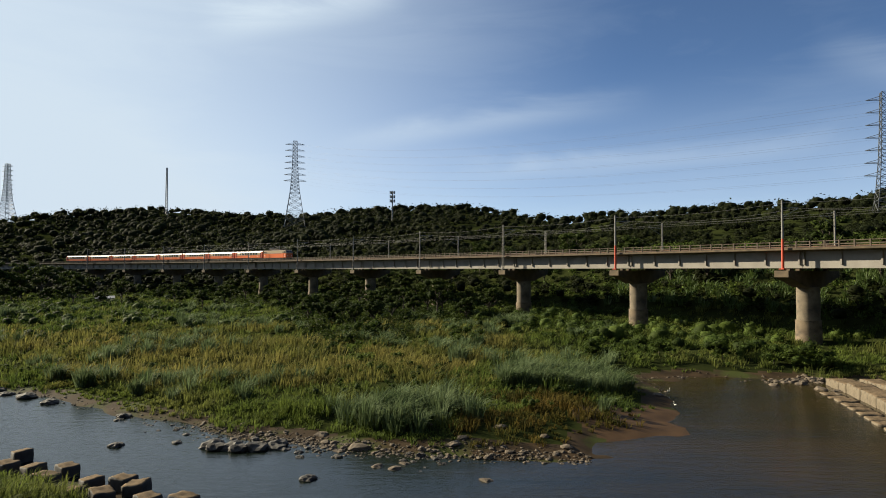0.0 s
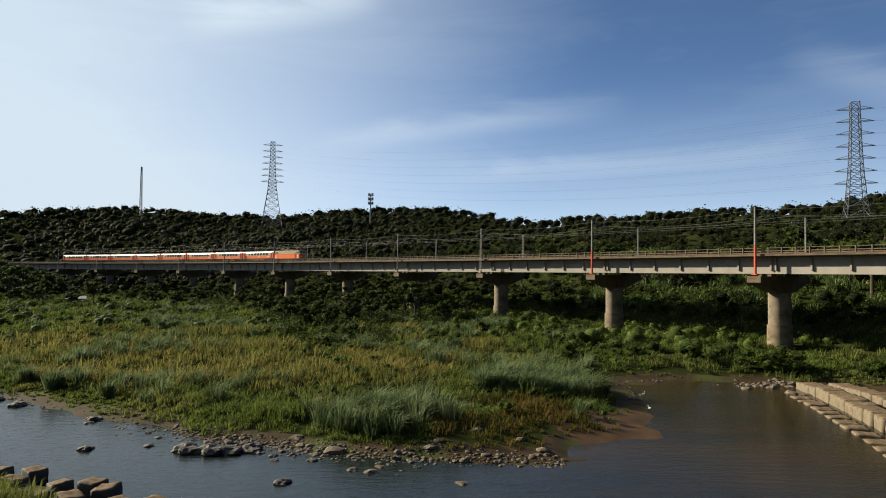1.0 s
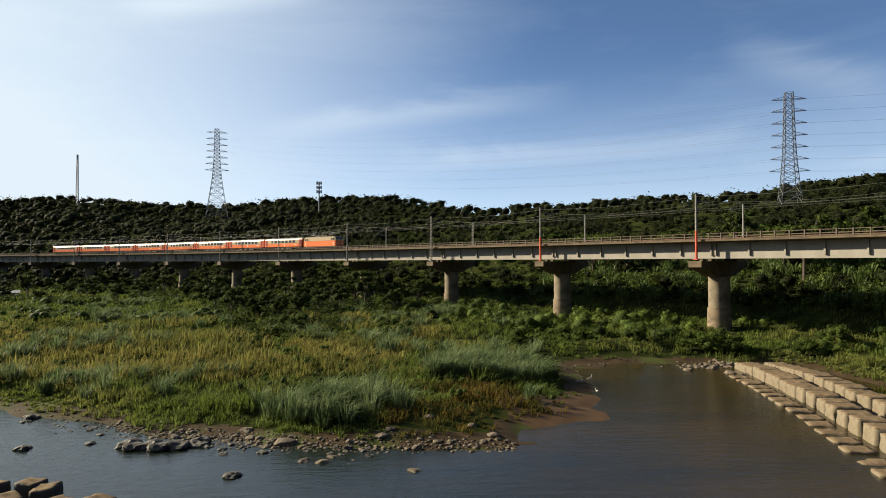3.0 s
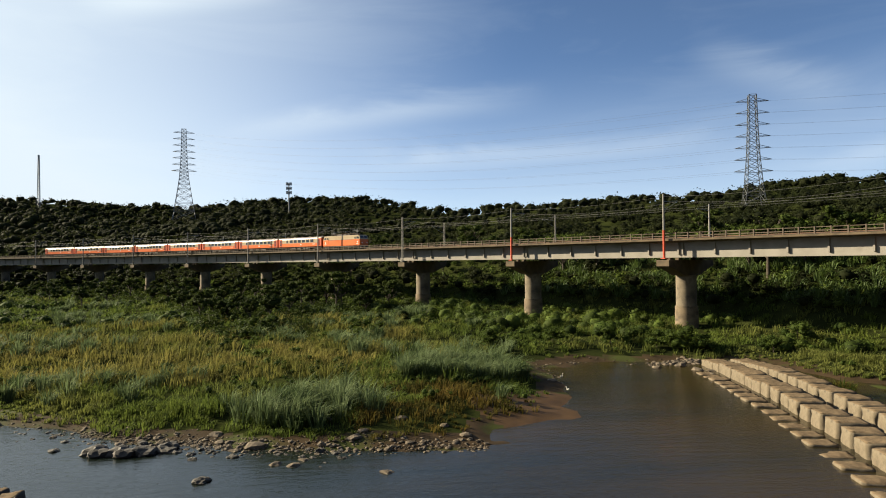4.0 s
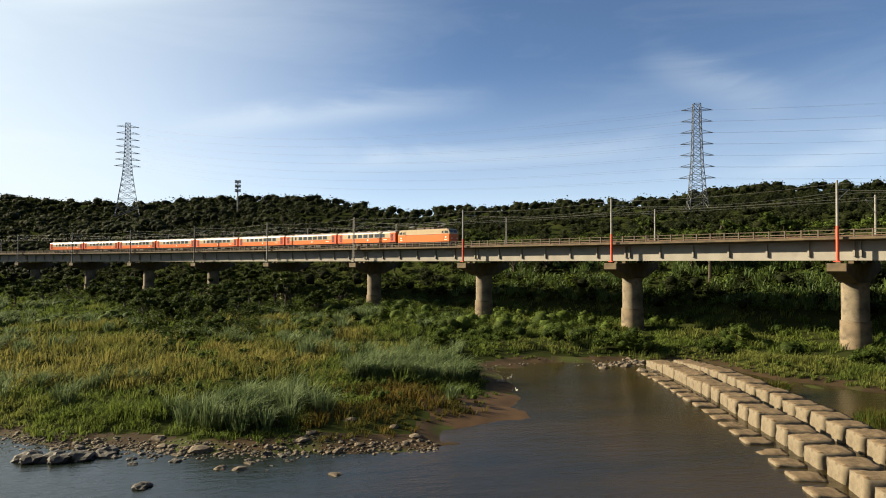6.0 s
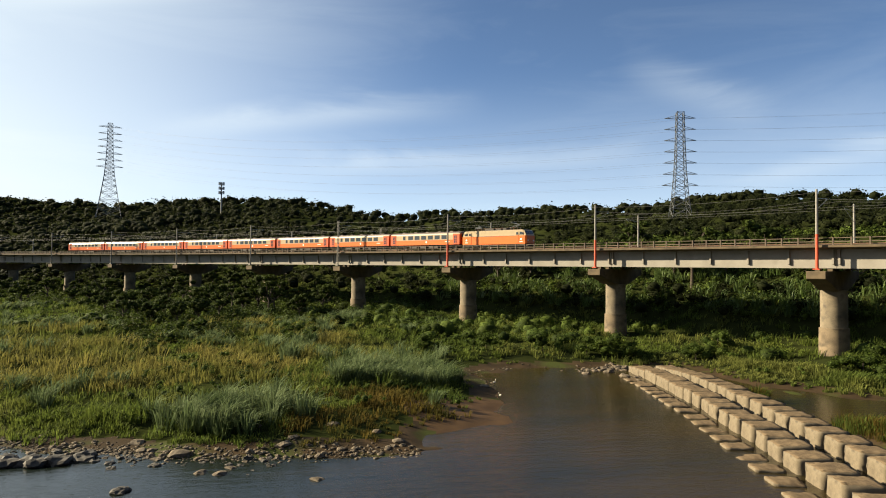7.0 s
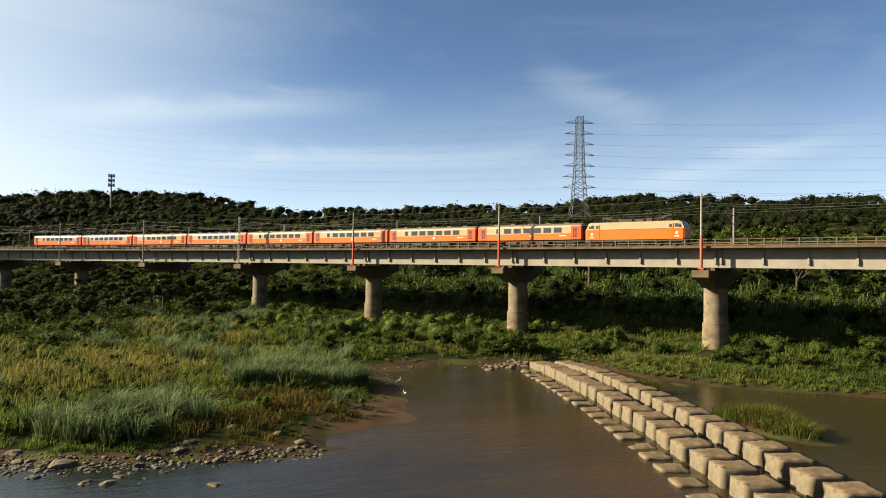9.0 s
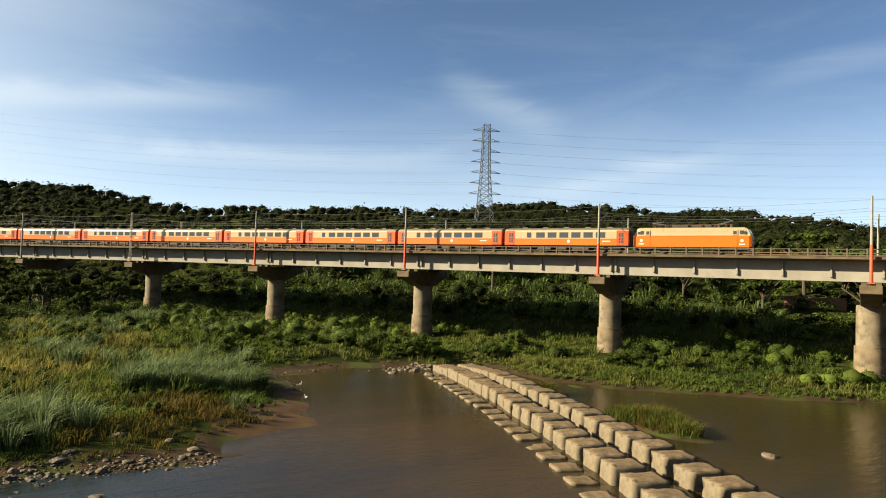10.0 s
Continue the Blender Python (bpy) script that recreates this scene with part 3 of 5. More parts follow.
def power_tower(az, r, base, top_z, width, arms=7, turn=0.0, rr=0.16, reach=0.22):
    """A lattice pylon with short arms along its long straight head."""
    ob = tagged(new("power_tower"), "tall grey steel lattice power pylon with many short crossarms", "power pylon", "pylons")
    ob.matrix_basis = Matrix.Translation(polar(az, r, base)) @ Matrix.Rotation(radians(turn), 4, "Z")
    h = top_z - base

    def half(u):
        return width / 2 * np.interp(u, [0, 0.25, 0.44, 0.63, 0.8, 1], [1.0, 0.66, 0.42, 0.29, 0.235, 0.19])
    bm = bmesh.new()
    levels = [0, .1, .19, .27, .34, .40, .45] + [0.45 + 0.55 * i / 14 for i in range(1, 15)]
    for u, w in zip(levels, levels[1:]):
        a, b = half(u), half(w)
        q = [Vector((sx * a, sy * a, u * h)) for sx, sy in ((-1, -1), (1, -1), (1, 1), (-1, 1))]
        p = [Vector((sx * b, sy * b, w * h)) for sx, sy in ((-1, -1), (1, -1), (1, 1), (-1, 1))]
        for i in range(4):
            j = (i + 1) % 4
            bars(bm, [(q[i], p[i])], rr)
            bars(bm, [(q[i], p[j]), (q[j], p[i]), (p[i], p[j])], rr * 0.55)
    part("lattice_body", bm, M_STEEL, ob)
    tips = []
    for i in range(arms):
        u = 0.54 + 0.42 * i / (arms - 1)
        for sx in (-1, 1):
            bm = bmesh.new()
            a, L = half(u), width * reach
            tip = (sx * (a + L), 0, u * h)
            bars(bm, [((sx * a, -a, u * h), tip), ((sx * a, a, u * h), tip), ((sx * a, 0, (u + 0.02) * h), tip)], rr * 0.6)
            part("crossarm", bm, M_STEEL, ob)
            tips.append(ob.matrix_basis @ Vector(tip))
    return ob, tips


_, tips_r = power_tower(34.05, 235, 12, EYE + 235 * math.tan(radians(12.67)), 11.5, 7, -20, 0.13, 0.34)
_, tips_l = power_tower(-12.7, 500, 44, EYE + 500 * math.tan(radians(10.8)), 15.5, 7, 12, 0.2, 0.36)
_, tips_f = power_tower(-33.55, 760, 50, EYE + 760 * math.tan(radians(7.64)), 16, 7, -20, 0.25, 0.36)
for i, (a, b) in enumerate(zip(tips_l, tips_r)):
    wire("power_line", hung(a, b, 9), 0.016, "thin sagging power line between pylons", "power lines")
for i, a in enumerate(tips_r):
    wire("power_line", hung(a, a + Vector((230, -170, 8)), 7), 0.013, "thin sagging power line between pylons", "power lines")

mst = tagged(new("radio_mast"), "slim red and white lattice radio mast on the ridge", "radio mast")
mst.matrix_basis = Matrix.Translation(polar(-22.8, 600, 54))
hm = EYE + 600 * math.tan(radians(8.13)) - 54
part("mast_body", bars(bmesh.new(), [((a, b, 0), (a * 0.4, b * 0.4, hm)) for a in (-0.9, 0.9) for b in (-0.9, 0.9)] + [((-0.8, 0, hm * i / 14), (0.8, 0, hm * (i + 1) / 14)) for i in range(13)], 0.22), M_STEEL, mst)
cellm = tagged(new("cell_tower"), "grey cell tower with round antenna platforms above the trees", "cell tower")
cellm.matrix_basis = Matrix.Translation(polar(-4.4, 470, 44))
hc = EYE + 470 * math.tan(radians(6.75)) - 44
part("tower_shaft", rod(bmesh.new(), (0, 0, 0), (0, 0, hc), 0.55, 0.4, 10), M_STEEL, cellm)
for i in range(3):
    bm = bmesh.new()
    z = hc - 0.6 - i * 3.0
    for j in range(9):
        t = 2 * math.pi * j / 9
        box(bm, 1.7 * math.cos(t) - 0.25, 1.7 * math.cos(t) + 0.25, 1.7 * math.sin(t) - 0.25, 1.7 * math.sin(t) + 0.25, z - 1.2, z + 0.8)
    rod(bm, (0, 0, z - 0.4), (0, 0, z - 0.2), 1.9, 1.9, 12)
    part("antenna_ring", bm, M_STEEL, cellm)


# ---------------------------------------------------------------- the train
RAIL_Z, TRACK = Z_PB + 3.51, 4.3


def tube(bm, sections):
    """Skin over equal rings of points."""
    rings = [[bm.verts.new(c) for c in s] for s in sections]
    k = len(rings[0])
    for a, b in zip(rings, rings[1:]):
        for i in range(k):
            j = (i + 1) % k
            bm.faces.new((a[i], a[j], b[j], b[i]))
    bm.faces.new(rings[0][::-1])
    bm.faces.new(rings[-1])
    bmesh.ops.recalc_face_normals(bm, faces=bm.faces)
    return bm


def bogie(parent, x):
    b = part("bogie", box(bmesh.new(), x - 1.7, x + 1.7, -1.0, 1.0, 0.45, 0.85, 0.06), M_UNDER, parent)
    for dx in (-1.15, 1.15):
        for y in (-0.74, 0.74):
            bm = bmesh.new()
            rod(bm, (x + dx, y - 0.07, 0.46), (x + dx, y + 0.07, 0.46), 0.46, 0.46, 20)
            part("wheel", bm, M_UNDER, b)
    return b


def slab(x0, x1, z0, z1, y, d=0.03):
    return box(bmesh.new(), x0, x1, min(y, y + d), max(y, y + d), z0, z1, 0.008)


def coach():
    """A passenger coach, 20 m long, origin at rail level in its middle."""
    top = new("passenger_coach")
    L, W = 9.85, 1.43
    part("lower_body", tube(bmesh.new(), [[(x, -W, 1.0), (x, W, 1.0), (x, W, 1.98), (x, -W, 1.98)] for x in (-L, L)]), M_ORANGE, top, "orange lower side")
    part("upper_body", tube(bmesh.new(), [[(x, -W, 1.98), (x, W, 1.98), (x, W, 3.05), (x, W - 0.12, 3.28), (x, -W + 0.12, 3.28), (x, -W, 3.05)] for x in (-L, L)]), M_CREAM, top, "cream window band")
    part("waist_strip", box(bmesh.new(), -L + 1.6, L - 1.6, -W - 0.015, -W + 0.02, 1.93, 1.99), M_REDORANGE, top)
    roof = []
    for x, s in ((-L, 0.93), (-L + 0.3, 1.0), (L - 0.3, 1.0), (L, 0.93)):
        roof.append([(x, (W - 0.12) * math.cos(t) * s, 3.28 + 0.42 * math.sin(t) * s) for t in [math.pi * i / 12 for i in range(13)]])
    part("roof", tube(bmesh.new(), roof), M_ROOF, top, "dark brown rounded roof", smooth=False)
    for i in range(5):
        x = -6.8 + 3.4 * i
        part("roof_vent", box(bmesh.new(), x - 0.45, x + 0.45, -0.4, 0.4, 3.62, 3.82, 0.05), M_ROOF, top)
    for sx in (-1, 1):
        for sy in (-1, 1):
            x0, x1 = sorted((sx * (L - 1.75), sx * (L - 0.02)))
            v = part("vestibule_panel", slab(x0, x1, 1.02, 3.2, sy * W, sy * 0.02), M_REDORANGE, top, "red-orange vestibule side")
            xd = sx * (L - 1.1)
            d = part("door", slab(xd - 0.4, xd + 0.4, 1.08, 3.0, sy * (W + 0.02), sy * 0.025), M_REDORANGE, top, "red-orange folding door")
            for dx in (-0.19, 0.19):
                for z0, z1 in ((2.2, 2.85), (1.35, 1.75), (1.8, 2.12)):
                    part("door_pane", slab(xd + dx - 0.13, xd + dx + 0.13, z0, z1, sy * (W + 0.045), sy * 0.012), M_GLASS, d)
        x0, x1 = sorted((sx * L, sx * (L + 0.28)))
        part("gangway", box(bmesh.new(), x0, x1, -0.75, 0.75, 1.0, 3.2, 0.04), M_UNDER, top, "black corridor connection")
        part("end_wall", box(bmesh.new(), *sorted((sx * (L - 0.01), sx * (L + 0.03))), -W + 0.02, W - 0.02, 1.0, 3.25, 0.02), M_REDORANGE, top)
    for sy in (-1, 1):
        for i in range(7):
            x = -5.7 + 1.9 * i
            w = 0.32 if i == 0 else 0.66
            fr = part("window_frame", slab(x - w - 0.06, x + w + 0.06, 2.12, 2.98, sy * W, sy * 0.02), M_ROOF, top)
            part("pane", slab(x - w, x + w, 2.18, 2.92, sy * (W + 0.02), sy * 0.012), M_GLASS, fr)
        part("emblem", rod(bmesh.new(), (0.8, sy * W, 1.6), (0.8, sy * (W + 0.03), 1.6), 0.24, 0.24, 18), M_WHITE, top, "round white emblem")
        part("number_bar", slab(6.0, 7.2, 1.55, 1.68, sy * W, sy * 0.02), M_WHITE, top)
    part("underframe", box(bmesh.new(), -L + 0.1, L - 0.1, -1.2, 1.2, 0.72, 1.0, 0.03), M_UNDER, top)
    for x, w in ((-3.2, 1.1), (-0.4, 0.8), (2.6, 1.3)):
        part("equipment_box", box(bmesh.new(), x - w, x + w, -1.25, 1.25, 0.3, 0.74, 0.04), M_UNDER, top)
    bogie(top, -7.0)
    bogie(top, 7.0)
    return tagged(top, "orange and cream railway coach with dark roof and red-orange end doors", "railway coach", "coaches of the train")


def locomotive():
    """An electric locomotive with a cab at each end, origin at rail level in its middle."""
    top = new("electric_locomotive")
    L, W = 7.8, 1.44

    def ring(x, z0, z1, w, r=0.0):
        return [(x, -w, z0), (x, w, z0), (x, w, z1), (x, -w, z1)]
    part("lower_body", tube(bmesh.new(), [ring(-L, 0.95, 2.42, W - 0.15), ring(-L + 0.3, 0.85, 2.42, W), ring(L - 0.3, 0.85, 2.42, W), ring(L, 0.95, 2.42, W - 0.15)]), M_ORANGE, top, "orange lower body")
    sec = [(L - 0.02, 2.45, W - 0.16), (L - 0.16, 2.62, W - 0.06), (L - 0.55, 3.4, W - 0.1), (L - 0.85, 3.5, W - 0.05)]
    sec = [(-x, 2.42, b, w) for x, b, w in sec] + [(x, 2.42, b, w) for x, b, w in sec[::-1]]
    part("upper_body", tube(bmesh.new(), [ring(x, a, b, w) for x, a, b, w in sec]), M_CREAM, top, "cream upper body")
    roof = [[(x, (W - 0.06) * math.cos(t), 3.5 + 0.14 * math.sin(t)) for t in [math.pi * i / 10 for i in range(11)]] for x in (-L + 0.9, L - 0.9)]
    part("roof", tube(bmesh.new(), roof), M_ROOF, top, "dark roof")
    for sx in (-1, 1):
        for sy in (-1, 1):
            xd = sx * (L - 2.05)
            d = part("cab_door", slab(xd - 0.34, xd + 0.34, 0.95, 3.2, sy * (W - 0.005), sy * 0.03), M_CREAM, top, "cream cab door")
            part("door_pane", slab(xd - 0.22, xd + 0.22, 2.58, 3.05, sy * (W + 0.025), sy * 0.012), M_GLASS, d)
            part("door_foot", slab(xd - 0.34, xd + 0.34, 0.95, 2.48, sy * (W + 0.026), sy * 0.006), M_ORANGE, d)
            for x0, x1 in ((1.0, 1.45), (0.62, 0.94)):
                a, b = sorted((sx * (L - x0), sx * (L - x1)))
                part("cab_window", slab(a, b, 2.62, 3.12 if x0 == 1.0 else 3.0, sy * (W - 0.03), sy * 0.03), M_GLASS, top)
            part("emblem", rod(bmesh.new(), (sx * (L - 1.15), sy * W, 1.75), (sx * (L - 1.15), sy * (W + 0.03), 1.75), 0.2, 0.2, 18), M_WHITE, top, "round white emblem")
            part("number_bar", slab(sx * (L - 1.15) - 0.35, sx * (L - 1.15) + 0.35, 1.18, 1.32, sy * W, sy * 0.02), M_WHITE, top)
        for y0, y1 in ((-1.12, -0.1), (0.1, 1.12)):
            bm = bmesh.new()
            q = [Vector((sx * (L - 0.20), y, 2.70)) for y in (y0, y1)] + [Vector((sx * (L - 0.50), y, 3.30)) for y in (y1, y0)]
            nrm = Vector((sx * 0.89, 0, 0.45))
            a = [bm.verts.new(v + nrm * 0.02) for v in q]
            b = [bm.verts.new(v + nrm * 0.06) for v in q]
            bm.faces.new(a)
            bm.faces.new(b)
            for i in range(4):
                bm.faces.new((a[i], a[(i + 1) % 4], b[(i + 1) % 4], b[i]))
            bmesh.ops.recalc_face_normals(bm, faces=bm.faces)
            part("windscreen", bm, M_GLASS, top)
        for y in (-0.85, 0.85):
            part("headlight", rod(bmesh.new(), (sx * (L - 0.05), y, 1.5), (sx * (L + 0.06), y, 1.5), 0.16, 0.14, 14), M_WHITE, top)
            part("buffer_beam_step", box(bmesh.new(), *sorted((sx * (L - 0.5), sx * (L + 0.1))), y - 0.3, y + 0.3, 0.35, 0.85, 0.03), M_UNDER, top)
        # current collectors: the rear one folded, the front one up
        if sx > 0:
            p = part("pantograph", bars(bmesh.new(), [((3.4, -0.5, 4.0), (5.3, -0.2, 4.5)), ((3.4, 0.5, 4.0), (5.3, 0.2, 4.5)), ((5.3, -0.2, 4.5), (3.9, -0.25, 4.9)), ((5.3, 0.2, 4.5), (3.9, 0.25, 4.9)), ((3.4, -0.7, 4.0), (3.4, 0.7, 4.0)), ((5.2, -0.7, 4.0), (5.2, 0.7, 4.0))], 0.045), M_STEEL, top, "raised current collector")
            part("collector_shoe", bars(bmesh.new(), [((3.9, -0.85, 4.92), (3.9, 0.85, 4.92))], 0.06), M_STEEL, p)
        else:
            p = part("pantograph", bars(bmesh.new(), [((sx * 3.4, -0.55, 4.0), (sx * 5.4, -0.3, 4.22)), ((sx * 3.4, 0.55, 4.0), (sx * 5.4, 0.3, 4.22)), ((sx * 5.4, -0.3, 4.22), (sx * 3.7, -0.2, 4.42)), ((sx * 5.4, 0.3, 4.22), (sx * 3.7, 0.2, 4.42)), ((sx * 3.4, -0.7, 4.0), (sx * 3.4, 0.7, 4.0)), ((sx * 5.2, -0.7, 4.0), (sx * 5.2, 0.7, 4.0))], 0.045), M_STEEL, top, "folded current collector")
            part("collector_shoe", bars(bmesh.new(), [((sx * 3.7, -0.85, 4.44), (sx * 3.7, 0.85, 4.44))], 0.06), M_STEEL, p)
        for x in (3.5, 5.1):
            for y in (-0.5, 0.5):
                part("insulator", rod(bmesh.new(), (sx * x, y, 3.6), (sx * x, y, 4.0), 0.08, 0.06, 8), M_RUST, top)
    for x0, x1, h in ((-2.6, -0.4, 0.12), (0.1, 1.4, 0.08), (1.8, 2.7, 0.16)):
        part("roof_box", box(bmesh.new(), x0, x1, -0.7, 0.7, 3.58, 3.86 + h, 0.04), M_UNDER, top)
    part("roof_busbar", bars(bmesh.new(), [((x, y, 3.55), (x, y, 4.0)) for x in (-4.4, -3, -1.5, 0, 1.5, 3, 4.4) for y in (-0.6, 0.55)] + [((-4.9, 0.55, 4.02), (4.9, 0.55, 4.02)), ((-4.6, -0.6, 3.98), (4.6, -0.6, 3.98))], 0.03), M_RUST, top)
    for sy in (-1, 1):
        for i in range(6):
            x = -4.2 + 1.68 * i
            part("side_grille", slab(x - 0.6, x + 0.6, 3.0, 3.4, sy * (W - 0.05), sy * 0.02), M_CREAM, top)
        part("side_rail", slab(-L + 2.6, L - 2.6, 2.36, 2.42, sy * W, sy * 0.02), M_UNDER, top, "thin dark line under the cream band")
    part("underframe", box(bmesh.new(), -L + 0.3, L - 0.3, -1.25, 1.25, 0.5, 0.88, 0.04), M_UNDER, top)
    bogie(top, -4.9)
    bogie(top, 4.9)
    return tagged(top, "orange electric locomotive with cream upper body and two cabs", "locomotive")


loco = locomotive()
first = coach()
cars = [first] + [copy_thing(first, Matrix()) for _ in range(7)]


# ---------------------------------------------------------------- concrete blocks across the river
def rounded_block(w, l, h, seed, r=0.18, mat=None):
    """A cast block with worn rounded edges and a slightly dished top."""
    bm = bmesh.new()
    bmesh.ops.create_cube(bm, size=2)
    bmesh.ops.subdivide_edges(bm, edges=bm.edges[:], cuts=6, use_grid_fill=True)
    lo, hi = Vector((-w / 2, -l / 2, -0.5)), Vector((w / 2, l / 2, h))
    seat = Vector((seed * 7.1, seed * 3.3, seed * 5.7))
    for v in bm.verts:
        p = Vector([lo[i] + (v.co[i] + 1) / 2 * (hi[i] - lo[i]) for i in range(3)])
        core = Vector([min(max(p[i], lo[i] + r), hi[i] - r) for i in range(3)])
        out = p - core
        if out.length > 1e-6:
            p = core + out.normalized() * min(out.length, r)
        p += Vector((noise.noise(p * 1.1 + seat), noise.noise(p * 1.1 - seat), noise.noise(p * 1.3 + seat * 2))) * 0.09
        p += Vector((noise.noise(p * 4 + seat), noise.noise(p * 4 - seat), noise.noise(p * 4 + seat * 2))) * 0.05
        v.co = p
    me = bpy.data.meshes.new("block")
    bm.to_mesh(me)
    bm.free()
    me.materials.append(mat or M_BLOCK)
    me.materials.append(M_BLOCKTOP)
    for f in me.polygons:      # stained tops in their own tone; top-to-side brightness is put into the colour
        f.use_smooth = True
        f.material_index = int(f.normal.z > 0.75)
    return me


def ford_line(u, off):
    """Along the row of blocks, from the far bank (0) toward the camera; off to the east."""
    a, b, c = Vector((44.8, 75.2)), Vector((39.0, 51.0)), Vector((27.9, 20.0))
    p = a * (1 - u) ** 2 + (b * 2 - (a + c) * 0.5) * 2 * u * (1 - u) + c * u * u
    q = (((b * 2 - (a + c) * 0.5) - a) * 2 * (1 - u) + (c - (b * 2 - (a + c) * 0.5)) * 2 * u).normalized()
    e = Vector((-q.y, q.x))
    p = p + e * off
    return p, math.atan2(q.y, q.x)


def river_blocks():
    rnd = random.Random(5)
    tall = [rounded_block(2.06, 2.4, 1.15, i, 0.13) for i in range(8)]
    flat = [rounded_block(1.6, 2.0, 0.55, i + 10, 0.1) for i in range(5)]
    for row, (off, meshes, z, gap, lab) in enumerate(((-2.65, flat, -0.42, 2.33, "low flat concrete slab just above the water in a row"), (0.1, tall, 0.0, 2.33, "tall worn concrete block in a double row across the river"), (3.5, tall, 0.1, 2.33, "tall worn concrete block in a double row across the river"))):
        n = int(58 / gap)
        for i in range(n):
            u = (i + 0.5 * (row == 2)) / n
            p, a = ford_line(u, off + (1.7 * u - 0.2) * (row == 2) + rnd.uniform(-0.12, 0.12))
            ob = new("river_block", rnd.choice(meshes))
            ob.matrix_basis = Matrix.Translation((p.x, p.y, z + rnd.uniform(-0.08, 0.08) - 0.35 * max(0, 1 - u / 0.2))) @ Matrix.Rotation(a + rnd.uniform(-0.06, 0.06), 4, "Z") @ Matrix.Rotation(rnd.uniform(-0.04, 0.04), 4, "X") @ Matrix.Rotation(rnd.uniform(-0.03, 0.03), 4, "Y")
            tagged(ob, lab, "concrete block", "blocks across the river")


river_blocks()


# ---------------------------------------------------------------- plants
def blades(pts, hgt, width, lean, count, rng, spread=0.2):
    """Tussocks of curved grass blades that arch outwards from pts: arrays of vertices and triangles (three to a blade)."""
    n = len(pts)
    a = rng.uniform(0, 2 * np.pi, n * count)
    out = np.sqrt(rng.uniform(0, 1, n * count))
    d = np.stack([np.cos(a), np.sin(a), np.zeros_like(a)], -1)
    tall = np.repeat(hgt, count)
    hh = tall * rng.uniform(0.72, 1.08, n * count) * (1 - 0.3 * out ** 2)
    base = np.repeat(pts, count, 0) + d * (out * spread * tall)[:, None]
    ln = lean * (0.25 + 0.75 * out) * rng.uniform(0.6, 1.25, n * count) * hh
    wind = np.array([0.2, -0.08, 0])
    f = a + np.pi / 2 + rng.normal(0, 0.7, n * count)
    s = np.stack([np.cos(f), np.sin(f), np.zeros_like(a)], -1) * np.repeat(width, count)[:, None]
    up = np.array([0, 0, 1.0])
    mid = base + d * (ln * 0.35)[:, None] + up * (hh * 0.68)[:, None] + wind * (hh * 0.25)[:, None]
    tip = base + d * ln[:, None] + up * (hh * (1 - 0.3 * lean * out))[:, None] + wind * hh[:, None]
    v = np.stack([base - s, base + s, mid - s * 0.8, mid + s * 0.8, tip], 1).reshape(-1, 3)
    i = np.arange(n * count)[:, None] * 5
    q = np.concatenate([i + [[0, 1, 3]], i + [[0, 3, 2]], i + [[2, 3, 4]]], 1).reshape(-1, 3)
    return v, q


def clumps(pts, size, leaf, count, rng, flat=0.75):
    """Crowns of many small leaf faces round lobed shapes at pts."""
    n = len(pts)
    c = np.repeat(pts, count, 0)
    s = np.repeat(size, count)
    lf = np.repeat(leaf, count) * rng.uniform(0.6, 1.3, n * count)
    d = rng.normal(0, 1, (n * count, 3))
    d /= np.linalg.norm(d, axis=1)[:, None]
    d[:, 2] = np.abs(d[:, 2]) * 1.0 - 0.15
    ph = np.repeat(rng.uniform(0, 6.28, n), count)
    lobes = 0.78 + 0.22 * np.sin(3 * np.arctan2(d[:, 1], d[:, 0]) + ph) + 0.14 * np.sin(5 * d[:, 2] * 2 + ph * 2)
    rr = s * lobes * rng.uniform(0.55, 1.1, n * count)
    p = c + d * rr[:, None] * np.array([1, 1, flat])
    t = np.cross(d + rng.normal(0, 0.5, d.shape), np.array([0.1, 0.2, 1.0]))
    t /= np.linalg.norm(t, axis=1)[:, None] + 1e-9
    b = np.cross(d + rng.normal(0, 0.45, d.shape), t)
    b /= np.linalg.norm(b, axis=1)[:, None] + 1e-9
    t, b = t * lf[:, None], b * lf[:, None] * 0.8
    v = np.stack([p - t, p - b, p + t, p + b], 1).reshape(-1, 3)
    q = np.arange(len(v)).reshape(-1, 4)
    return v, q


def cube_ball():
    """A rounded cube of 24 faces, as points and quads."""
    v, f, seen = [], [], {}
    for ax in range(3):
        for sg in (-1, 1):
            for i in range(2):
                for j in range(2):
                    q = []
                    for a, c in ((0, 0), (1, 0), (1, 1), (0, 1)):
                        p = [0, 0, 0]
                        p[ax], p[(ax + 1) % 3], p[(ax + 2) % 3] = sg, i + a - 1, j + c - 1
                        p = tuple(p)
                        if p not in seen:
                            seen[p] = len(v)
                            v.append(np.array(p, float) / np.linalg.norm(p))
                        q.append(seen[p])
                    f.append(q if sg > 0 else q[::-1])
    return np.array(v), np.array(f)


BALL_V, BALL_F = cube_ball()


